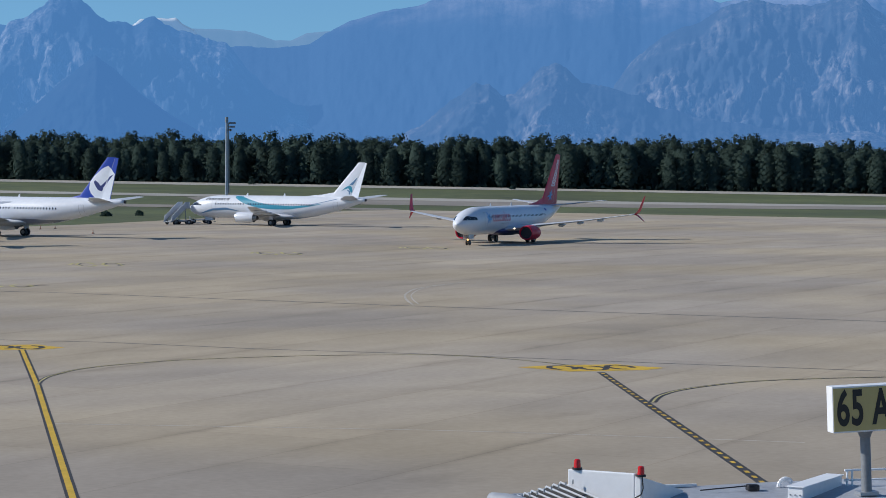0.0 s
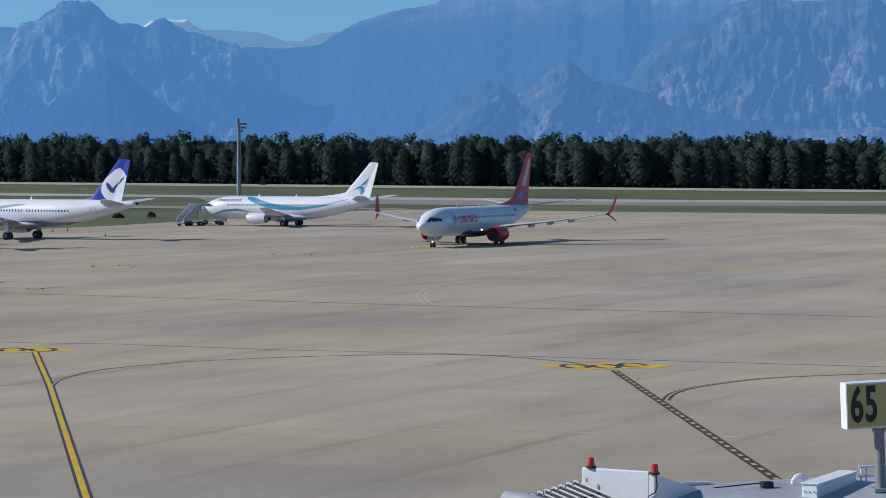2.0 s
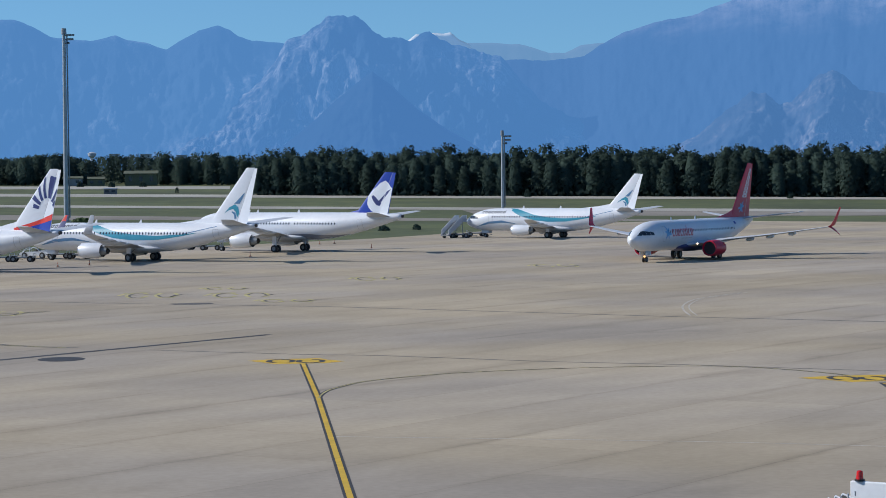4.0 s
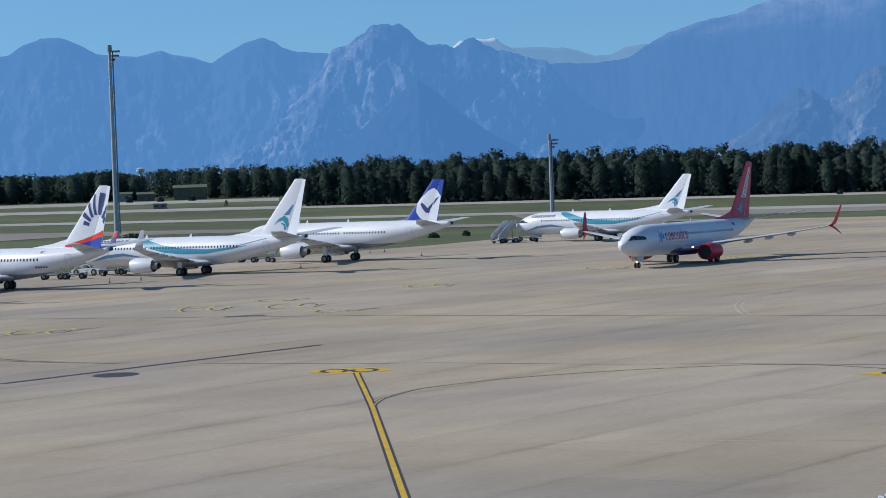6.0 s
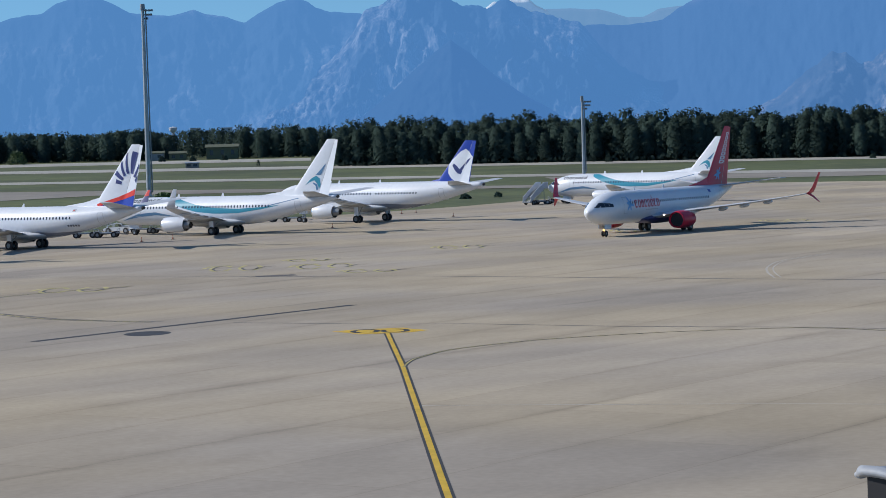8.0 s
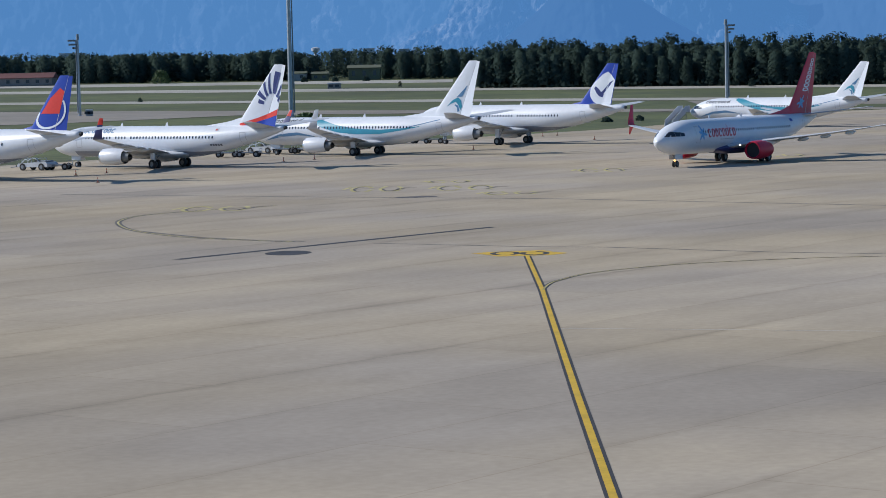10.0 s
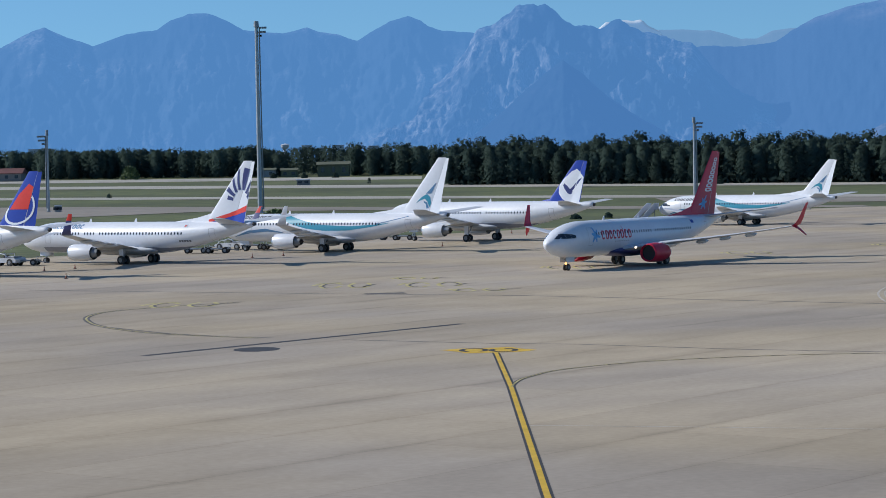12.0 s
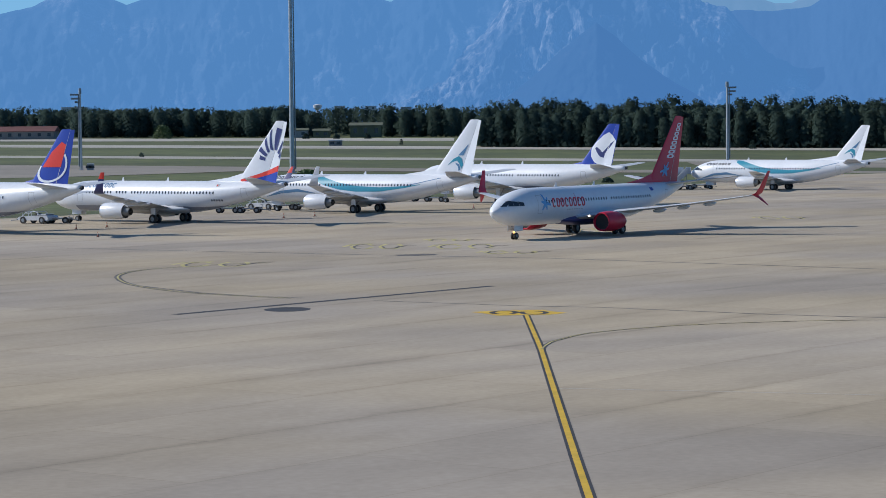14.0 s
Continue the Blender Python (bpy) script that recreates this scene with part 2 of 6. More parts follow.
# ---- ground, runway strips, apron ----
def lie(x, y):
    """Height of the land: level on the apron, then a gentle rise towards the woods."""
    s = 0.01366 * (y - 560) - 0.0058 * x
    h = 0.25 * math.log1p(math.exp(min(s / 0.25, 60)))
    return min(h, 16.0)


def on_land(bm, line_low, line_high, cuts, lift):
    """A strip of land between two polylines."""
    rows = []
    for k in range(cuts + 1):
        f = k / cuts
        rows.append([bm.verts.new((a[0] + (b[0] - a[0]) * f, a[1] + (b[1] - a[1]) * f, lie(a[0] + (b[0] - a[0]) * f, a[1] + (b[1] - a[1]) * f) + lift))
                     for a, b in zip(line_low, line_high)])
    for a, b in zip(rows, rows[1:]):
        for i in range(len(a) - 1):
            bm.faces.new((a[i], a[i + 1], b[i + 1], b[i]))
    return bm


def ground():
    bm = bmesh.new()
    ys = [-900, -300, 0, 150, 300] + list(range(400, 1500, 25)) + [1700, 2200, 3000, 4000, 4900]
    xs = [-4800, -2500, -1200, -700] + list(range(-450, 651, 50)) + [900, 1500, 2600, 4800]
    grid = [[bm.verts.new((x, y, lie(x, y) - 0.06)) for x in xs] for y in ys]
    for a, b in zip(grid, grid[1:]):
        for i in range(len(xs) - 1):
            bm.faces.new((a[i], a[i + 1], b[i + 1], b[i]))
    ob = part("ground", bm, GRASS, smooth="all")
    tagged(ob, "mown airfield grass with dry brownish patches", "grass", kind="structure")


def apron():
    bm = bmesh.new()
    # the far side runs along the parked noses to a corner, then back along the taxiway
    loop = [(-330, -60), (-230, 111), (-130, 246), (-40, 367), (24, 453), (70, 541), (90, 590), (128, 552), (178, 503), (300, 395), (480, 230), (480, -60)]
    top = [bm.verts.new((x, y, 0)) for x, y in loop]
    low = [bm.verts.new((x, y, -0.5)) for x, y in loop]
    bm.faces.new(top)
    for i in range(len(loop)):
        j = (i + 1) % len(loop)
        bm.faces.new((top[i], low[i], low[j], top[j]))
    bmesh.ops.recalc_face_normals(bm, faces=bm.faces[:])
    ob = part("pavement", bm, CONCRETE)
    tagged(ob, "stained beige concrete airport apron in large slabs", "apron", kind="structure")


def strips():
    def band(name, label, pts, width, material, lift, taper=None):
        bm = bmesh.new()
        xs = np.linspace(pts[0][0], pts[-1][0], 60)
        low = lerp_line(pts, xs)
        high = [(x, y + width + (0 if taper is None else taper * (x - xs[0]))) for x, y in low]
        on_land(bm, low, high, 6, lift)
        ob = part(name, bm, material)
        tagged(ob, label, "runway", kind="structure")
    band("runway", "pale concrete runway shoulder beyond the grass", [(-420, 1010), (-130, 905), (73, 825), (208, 778), (520, 650)], 44, STRIP, 0.02)
    band("runway", "narrow pale taxiway strip between grass areas", [(-420, 855), (-109, 757), (61, 690), (150, 655), (520, 520)], 26, STRIP, 0.02)
    band("road", "far pale perimeter road and platform", [(-460, 1110), (-147, 1024), (-81, 1016), (-4, 1000)], 62, STRIP, 0.02)
    bm = bmesh.new()
    xs = [-460, -300, -180, -126, -106, -91, -76, -56, -31, -12, 20, 60, 100]
    near = lerp_line([(-460, 430), (-126, 566), (-106, 581), (-91, 590), (-76, 604), (-56, 624), (-31, 620), (-12, 616), (100, 575)], xs)
    far = lerp_line([(-460, 800), (-126, 688), (-85, 677), (-59, 663), (-32, 651), (-12, 641), (60, 612), (100, 592)], xs)
    on_land(bm, near, far, 6, 0.02)
    tagged(part("road", bm, TAXIWAY), "weathered taxiway joining the apron", "runway", kind="structure")
    band("road", "brown weathered asphalt beside the taxiway strip", [(60, 640), (130, 618), (300, 560), (520, 480)], 45, TAXIWAY, 0.015)


ground()
apron()
strips()


# ---- painted lines on the apron ----
def ribbon(bm, pts, width, z):
    """A flat painted line along points."""
    left, right = [], []
    for i, q in enumerate(pts):
        a, b = Vector(pts[max(i - 1, 0)]), Vector(pts[min(i + 1, len(pts) - 1)])
        d = (b - a).normalized()
        s = Vector((-d.y, d.x)) * width / 2
        left.append(bm.verts.new((q[0] + s.x, q[1] + s.y, z))), right.append(bm.verts.new((q[0] - s.x, q[1] - s.y, z)))
    for i in range(len(pts) - 1):
        bm.faces.new((right[i], right[i + 1], left[i + 1], left[i]))
    return bm


def curve_through(pts, n=8):
    out = []
    for i in range(len(pts) - 1):
        p0, p1, p2, p3 = (Vector(pts[min(max(k, 0), len(pts) - 1)]) for k in (i - 1, i, i + 1, i + 2))
        for k in range(n):
            t = k / n
            out.append(tuple(0.5 * ((2 * p1) + (p2 - p0) * t + (2 * p0 - 5 * p1 + 4 * p2 - p3) * t * t + (3 * p1 - p0 - 3 * p2 + p3) * t ** 3)))
    return out + [tuple(pts[-1])]


def line_mark(name, label, pts, parts):
    """parts: (name, width, height above the slab, material, offset)."""
    top = thing(name, pose(0, 0, 0), label, "marking", "apron markings")
    for nm, w, z, material in parts:
        part(nm, ribbon(bmesh.new(), pts, w, z), material, top)
    return top


def ring(bm, cx, cy, rx, ry, w, z, n=40, a0=0.0, a1=360.0):
    pts = [(cx + rx * math.cos(radians(a0 + (a1 - a0) * i / n)), cy + ry * math.sin(radians(a0 + (a1 - a0) * i / n))) for i in range(n + 1)]
    return ribbon(bm, pts, w, z)


def markings():
    line_mark("stand_lead_in_line", "yellow lead-in line with dark borders on concrete", [(3.78, 60), (3.78, 87.9), (3.88, 131), (3.7, 155.6)],
              [("dark_border", 0.47, 0.006, BLACK_PAINT), ("yellow_line", 0.24, 0.012, YELLOW)])
    line_mark("stand_turn_line", "thin dark-edged yellow curve branching off the lead-in line", curve_through([(3.9, 131.0), (4.3, 134.2), (5.0, 136.9), (7.0, 141.3), (11.0, 145.1), (14.4, 146.8), (19.6, 148.2), (24.7, 148.4), (28.0, 147.8), (30.8, 145.3), (33.2, 141.2), (33.9, 139.2)]),
              [("dark_border", 0.30, 0.007, BLACK_PAINT), ("yellow_line", 0.11, 0.013, FADED_YELLOW)])
    a, b = Vector((34.45, 134.6)), Vector((25.4, 64.0))
    base = line_mark("stand_lead_in_line", "dark lead-in line broken with yellow dashes", [tuple(a), tuple(b)], [("dark_border", 0.46, 0.006, BLACK_PAINT)])
    d = (b - a).normalized()
    for i in range(46):
        q = a + d * (0.6 + i * 1.5)
        part("yellow_dash", ribbon(bmesh.new(), [tuple(q), tuple(q + d * 0.62)], 0.18, 0.012), YELLOW, base)
    line_mark("stand_turn_line", "dark dashed curve branching off the broken lead-in line", curve_through([(32.6, 117.4), (34.0, 120.9), (36.3, 124.2), (40.3, 127.6), (43.8, 128.9), (49.1, 129.6), (58, 129.2), (75, 127)]),
              [("dark_border", 0.42, 0.007, BLACK_PAINT), ("yellow_line", 0.12, 0.013, FADED_YELLOW)])
    # stand number boards painted at the heads of the lines
    for cx, cy, hw, digits, ang in ((3.3, 157.2, 3.0, 2, 0), (34.7, 137.6, 4.1, 3, 0)):
        t = thing("stand_number_marking", pose(cx, cy, 0, 0, 0, ang), "painted yellow stand number board with dark rings", "marking", "apron markings")
        bm = bmesh.new()
        vs = [bm.verts.new(p) for p in ((-hw, 0.9, 0.008), (-hw * 0.66, -0.7, 0.008), (-hw * 0.45, -2.3, 0.008), (hw * 0.62, -1.9, 0.008), (hw, -0.6, 0.008), (hw * 0.68, 0.8, 0.008), (hw * 0.5, 2.2, 0.008), (-hw * 0.55, 1.8, 0.008))]
        bm.faces.new(vs)
        part("yellow_field", bm, YELLOW, t)
        for k in range(digits):
            x = (k - (digits - 1) / 2) * hw * 1.22 / digits
            part("number_bar", ring(bmesh.new(), x, 0.2 * (-1) ** k, hw * 0.50 / digits, 1.35, 0.36, 0.014, a0=200 * k - 60, a1=200 * k + 240), BLACK_PAINT, t)

    # faded marks further out
    def glyph(cx, cy, w, d, label, turn=1):
        """A worn stand number: two long rings, their dark outlines rubbed away in places."""
        t = thing("faded_marking", pose(cx, cy, 0), label, "marking", "faded markings")

        def arc(x, rx, ry, a0, a1):
            return [(x + rx * math.cos(radians(a)), turn * ry * math.sin(radians(a)) * (1 + 0.1 * math.sin(a * 0.11))) for a in range(a0, a1 + 1, 15)]
        for k, cut in ((-1, (20, 350)), (1, (110, 420))):
            part("faded_line", ribbon(bmesh.new(), arc(k * w * 0.27, w * 0.19, d * 0.42, *cut), 0.42, 0.008), FADED_YELLOW, t)
            part("dark_outline", ribbon(bmesh.new(), arc(k * w * 0.27, w * 0.15, d * 0.33, cut[0] + 70, cut[0] + 250), 0.24, 0.012), SEALANT, t)
        part("faded_line", ribbon(bmesh.new(), [(-w * 0.62, 0), (-w * 0.5, d * 0.4), (-w * 0.1, d * 0.52)], 0.4, 0.008), FADED_YELLOW, t)
        part("dark_outline", ribbon(bmesh.new(), [(w * 0.35, -d * 0.3), (w * 0.55, d * 0.1), (w * 0.75, d * 0.12)], 0.3, 0.012), SEALANT, t)
    for cx, cy, w, d, s in ((-8.6, 247, 5.2, 13, 1), (0, 245, 5.6, 11, -1), (4.2, 233, 5.0, 6, 1), (-1.6, 259.5, 4.4, 6, 1), (-21.4, 217.5, 6.0, 9, 1), (15, 279, 5.2, 11, -1), (38.6, 310.5, 5.5, 11, 1), (60.2, 328, 5.5, 11, 1)):
        glyph(cx, cy, w, d, "faded yellow stand number on the concrete", s)
    line_mark("sealed_joint", "short dark patch of sealant on the concrete", [(-6.2, 229.5), (-2.6, 230.2)], [("sealant", 2.2, 0.006, SEALANT)])
    loopy = curve_through([(-16.5, 220.5), (-21.5, 216.3), (-26.2, 210.8), (-27.6, 204.9), (-27.1, 198.0), (-24.6, 188.9), (-19.5, 179.8), (-11.8, 172.8)])
    line_mark("turn_marking", "thin dark turning loop painted on the apron", loopy, [("dark_border", 0.55, 0.006, SEALANT), ("faded_line", 0.16, 0.012, FADED_YELLOW)])
    chev = curve_through([(47.0, 236.4), (41.1, 226.4), (38.1, 216.9), (36.5, 208.1), (35.6, 199.9)])
    line_mark("turn_marking", "faded white double curve on the apron", chev, [("faded_line", 0.20, 0.008, FADED_WHITE)])
    line_mark("turn_marking", "faded white double curve on the apron", [(x + 0.55, y) for x, y in chev], [("faded_line", 0.13, 0.008, FADED_WHITE)])
    # grating, manhole, long sealed joints
    line_mark("drain_channel", "long dark drain grating set in the concrete", [(-18.2, 158.6), (2.0, 183.9)], [("grating", 0.72, 0.007, BLACK_PAINT)])
    t = thing("manhole_patch", pose(-11.4, 162.1, 0), "dark round patch on the concrete beside the drain", "patch")
    bm = bmesh.new()
    bmesh.ops.create_circle(bm, cap_ends=True, segments=32, radius=1.0, matrix=Matrix.LocRotScale((0, 0, 0.007), None, (1.5, 2.0, 1)))
    part("patch", bm, BLACK_PAINT, t)
    for pts, w in (([(-40, 251), (-22.6, 239.7), (-10.5, 232.0), (7.6, 221.4), (34.5, 198.5), (70, 172)], 0.42), ([(-6.2, 169.5), (3.9, 163.0), (8.7, 161.0), (18.5, 153.6), (26.4, 149.3), (30.8, 146.2), (39.6, 140.1), (49.7, 133.6), (62, 126)], 0.26), ([(-24.0, 188.1), (-18.8, 179.6), (-14.2, 175.0), (-11.0, 172.8)], 0.28)):
        line_mark("sealed_joint", "dark sealed joint running across the concrete", pts, [("sealant", w, 0.005, SEALANT)])
    line_mark("scuff_line", "long pale scuffed line across the concrete", curve_through([(4.0, 111.6), (11.9, 109.2), (20.1, 106.5), (26.8, 103.5), (34.2, 99.7)]), [("faded_line", 0.16, 0.005, FADED_WHITE)])


markings()


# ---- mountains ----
def haze_rock(name, rock, pale, haze_glow, strength, bare=None, cover=(0.42, 0.62), relief=5.0):
    """Streaked limestone and dark scrub, with blue aerial haze put in as an even emission."""
    m = bpy.data.materials.new(name)
    m.use_nodes = True
    n, l = m.node_tree.nodes, m.node_tree.links
    b = n["Principled BSDF"]
    b.inputs["Roughness"].default_value = 1.0
    b.inputs["Specular IOR Level"].default_value = 0.0
    co = n.new("ShaderNodeTexCoord")

    def grain(scale, stretch, detail, rough=0.6):
        mp = n.new("ShaderNodeMapping")
        mp.inputs["Scale"].default_value = stretch
        l.new(co.outputs["Object"], mp.inputs["Vector"])
        t = n.new("ShaderNodeTexNoise")
        t.inputs["Scale"].default_value, t.inputs["Detail"].default_value, t.inputs["Roughness"].default_value = scale, detail, rough
        l.new(mp.outputs[0], t.inputs["Vector"])
        return t.outputs[0]

    def ramp(value, lo, hi):
        r = n.new("ShaderNodeMapRange")
        r.interpolation_type = "SMOOTHSTEP"
        r.inputs[1].default_value, r.inputs[2].default_value = lo, hi
        l.new(value, r.inputs[0])
        return r.outputs[0]

    def times(a, c):
        q = n.new("ShaderNodeMath")
        q.operation = "MULTIPLY"
        l.new(a, q.inputs[0]), l.new(c, q.inputs[1])
        return q.outputs[0]
    # where rock shows at all, and its upright streaks and fine blocks
    broad = grain(0.0055, (1, 1, 0.8), 4)
    fac = times(ramp(broad, *cover), times(ramp(grain(0.05, (1, 1, 0.45), 7, 0.68), 0.36, 0.68), ramp(grain(0.19, (1, 1, 0.5), 4), 0.25, 0.70)))
    if bare:
        # bare rock above the tree line, forest below
        sp = n.new("ShaderNodeSeparateXYZ")
        l.new(co.outputs["Object"], sp.inputs[0])
        hz = n.new("ShaderNodeMath")
        hz.operation = "MULTIPLY_ADD"
        hz.inputs[1].default_value = 130.0
        l.new(broad, hz.inputs[0]), l.new(sp.outputs[2], hz.inputs[2])
        fac = times(ramp(hz.outputs[0], bare + 20, bare + 110), ramp(grain(0.022, (1, 1, 0.9), 8, 0.7), 0.25, 0.66))
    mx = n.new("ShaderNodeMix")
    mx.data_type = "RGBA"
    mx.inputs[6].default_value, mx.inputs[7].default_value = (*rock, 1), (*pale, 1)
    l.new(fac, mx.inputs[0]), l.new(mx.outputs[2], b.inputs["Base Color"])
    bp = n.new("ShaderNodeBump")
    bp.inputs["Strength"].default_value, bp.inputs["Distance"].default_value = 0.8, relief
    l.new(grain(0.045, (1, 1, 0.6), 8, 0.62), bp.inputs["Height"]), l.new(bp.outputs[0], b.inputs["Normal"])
    # even blue emission painted in for the haze before the range
    b.inputs["Emission Color"].default_value = (*haze_glow, 1)
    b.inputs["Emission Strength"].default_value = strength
    return m


def massif(name, label, skyline, radius, depth, material, rough, seed, foot=-40.0, jagged=2.5):
    """A range: its crest follows (bearing, elevation) in degrees at a radius, its flank falls towards the plain in gullies and ribs."""
    bm = bmesh.new()
    a0, a1 = skyline[0][0], skyline[-1][0]
    n, m = int((a1 - a0) * 30), 54
    off = Vector((seed * 311.7, seed * 97.1, 0))
    bearings, heights = [q[0] for q in skyline], [q[1] for q in skyline]
    cols = []
    for i in range(n + 1):
        a = a0 + (a1 - a0) * i / n
        arc = radians(a) * radius
        crest = math.tan(radians(float(np.interp(a, bearings, heights)))) * radius + 11.5
        jag = noise.fractal(Vector((arc * 0.028, 0, 0)) + off, 0.75, 2.1, 6) * jagged
        c, d0 = math.cos(radians(a)), math.sin(radians(a))
        col = []
        for j in range(m + 1):
            v = j / m
            bend = 0.5 * noise.noise(Vector((arc * 0.004, v * 2.0, 7)) + off)
            gully = noise.ridged_multi_fractal(Vector((arc * 0.0062 + bend, v * 1.7, 0)) + off, 0.95, 2.2, 6, 1.0, 2.0) - 1.0
            rib = noise.ridged_multi_fractal(Vector((arc * 0.017 + bend * 5.0, v * 5.0, 5)) + off, 0.8, 2.2, 5, 1.0, 2.0) - 1.0
            fine = noise.fractal(Vector((arc * 0.045, v * 12, 3)) + off, 0.65, 2.1, 5)
            env = math.sin(math.pi * min(1, v * 1.02)) ** 0.7 * min(1, (crest - foot) / 230)
            h = foot + (crest + jag - foot) * v ** 1.15 + fine * rough * 0.16 * env
            d = radius - depth * (1 - v) - (gully * rough * 0.8 + rib * rough * 0.24 + fine * rough * 0.36) * env
            col.append(bm.verts.new((d0 * d, c * d, h)))
        # far side falls away behind the crest
        col.append(bm.verts.new((col[-1].co.x * 1.04, col[-1].co.y * 1.04, foot)))
        cols.append(col)
    for a, b in zip(cols, cols[1:]):
        for j in range(m + 1):
            bm.faces.new((a[j], b[j], b[j + 1], a[j + 1]))
    ob = part(name, bm, material, smooth="all")
    tagged(ob, label, "mountain", kind="structure")


# third colour and last number: each range's haze, added as emission
R_NEAR = haze_rock("limestone with blue haze glow", (0.012, 0.02, 0.03), (0.17, 0.17, 0.175), (0.080, 0.228, 0.52), 0.95, cover=(0.40, 0.60), relief=7.0)
R_LEFT = haze_rock("limestone with stronger blue haze glow", (0.012, 0.018, 0.026), (0.12, 0.12, 0.125), (0.090, 0.250, 0.555), 0.97, cover=(0.44, 0.68), relief=4.0)
R_WOODED = haze_rock("scrub-covered spur with haze glow", (0.010, 0.017, 0.022), (0.05, 0.05, 0.055), (0.076, 0.218, 0.515), 0.92, cover=(0.55, 0.75), relief=2.0)
R_MID = haze_rock("pale craggy limestone with haze glow", (0.018, 0.026, 0.036), (0.19, 0.172, 0.165), (0.082, 0.222, 0.505), 0.84, cover=(0.42, 0.62), relief=5.0)
R_HIGH = haze_rock("bare high limestone over dark forest with haze glow", (0.013, 0.022, 0.034), (0.15, 0.14, 0.145), (0.086, 0.236, 0.54), 0.90, bare=282, relief=3.0)
R_FAR = haze_rock("far pale limestone with haze glow", (0.03, 0.03, 0.035), (0.06, 0.055, 0.055), (0.17, 0.36, 0.64), 0.85, relief=1.5)
SNOW = haze_rock("far snow with haze glow", (0.45, 0.45, 0.45), (0.8, 0.8, 0.8), (0.20, 0.36, 0.6), 0.6, relief=3.0)


def mountains():
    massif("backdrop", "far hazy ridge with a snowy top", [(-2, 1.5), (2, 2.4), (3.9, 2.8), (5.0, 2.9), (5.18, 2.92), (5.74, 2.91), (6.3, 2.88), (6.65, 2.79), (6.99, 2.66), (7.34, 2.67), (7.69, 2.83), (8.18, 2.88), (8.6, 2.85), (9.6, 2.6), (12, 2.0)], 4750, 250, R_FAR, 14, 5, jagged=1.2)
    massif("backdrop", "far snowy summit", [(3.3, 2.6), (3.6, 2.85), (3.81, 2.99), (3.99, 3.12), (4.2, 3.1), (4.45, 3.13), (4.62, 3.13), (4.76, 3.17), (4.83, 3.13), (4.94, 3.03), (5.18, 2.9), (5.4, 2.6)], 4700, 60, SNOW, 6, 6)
    massif("backdrop", "great massif with pale upper slopes and added blue haze glow", [(3.0, 2.2), (5.0, 2.45), (6.08, 2.53), (6.64, 2.51), (7.34, 2.53), (7.76, 2.57), (8.11, 2.84), (8.6, 3.07), (9.15, 3.28), (9.57, 3.38), (10.19, 3.46), (10.6, 3.62), (11.28, 3.87), (11.75, 4.0), (12.12, 3.96), (13.25, 4.18), (13.74, 4.11), (14.6, 4.1), (15.2, 3.72), (15.96, 3.81), (16.97, 3.55), (18.1, 3.86), (19.2, 4.0), (20.5, 3.7), (22.5, 3.2)], 4550, 620, R_HIGH, 10, 2)
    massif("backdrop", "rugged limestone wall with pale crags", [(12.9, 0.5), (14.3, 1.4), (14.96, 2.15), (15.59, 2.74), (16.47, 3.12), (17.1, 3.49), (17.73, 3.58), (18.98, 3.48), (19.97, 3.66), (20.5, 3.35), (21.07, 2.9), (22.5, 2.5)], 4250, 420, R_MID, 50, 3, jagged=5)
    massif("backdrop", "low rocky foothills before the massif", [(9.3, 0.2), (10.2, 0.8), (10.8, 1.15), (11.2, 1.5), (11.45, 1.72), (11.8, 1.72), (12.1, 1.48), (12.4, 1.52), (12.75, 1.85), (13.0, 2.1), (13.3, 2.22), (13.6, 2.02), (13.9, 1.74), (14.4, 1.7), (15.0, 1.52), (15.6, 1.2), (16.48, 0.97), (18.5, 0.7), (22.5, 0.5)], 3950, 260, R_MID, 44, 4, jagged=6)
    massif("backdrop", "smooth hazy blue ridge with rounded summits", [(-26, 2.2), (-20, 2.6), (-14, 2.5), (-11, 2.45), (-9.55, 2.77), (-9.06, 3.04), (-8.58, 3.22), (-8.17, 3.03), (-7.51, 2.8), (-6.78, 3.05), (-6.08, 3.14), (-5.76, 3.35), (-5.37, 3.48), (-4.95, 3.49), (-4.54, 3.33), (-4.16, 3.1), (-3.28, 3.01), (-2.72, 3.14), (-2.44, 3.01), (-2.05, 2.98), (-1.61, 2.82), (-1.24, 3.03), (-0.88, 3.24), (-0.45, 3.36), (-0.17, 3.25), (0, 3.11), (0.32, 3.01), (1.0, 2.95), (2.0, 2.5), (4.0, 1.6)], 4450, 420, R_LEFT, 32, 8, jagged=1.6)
    massif("backdrop", "steep limestone peak with sharp crest and added blue haze glow", [(-3.4, 0.2), (-2.4, 0.6), (-1.4, 1.0), (-0.4, 1.45), (0.45, 2.05), (0.84, 2.6), (1.06, 3.01), (1.38, 3.11), (1.85, 3.35), (1.99, 3.52), (2.2, 3.57), (2.38, 3.58), (2.63, 3.52), (3.01, 3.22), (3.22, 3.11), (3.64, 3.03), (3.85, 2.95), (4.06, 3.12), (4.2, 3.19), (4.55, 3.04), (4.9, 2.86), (5.25, 2.78), (5.53, 2.7), (5.88, 2.62), (6.08, 2.41), (6.29, 2.12), (6.5, 1.85), (6.9, 1.55), (7.6, 1.18), (8.4, 0.85), (9.5, 0.5), (11, 0.2)], 4300, 460, R_NEAR, 74, 1, jagged=6)
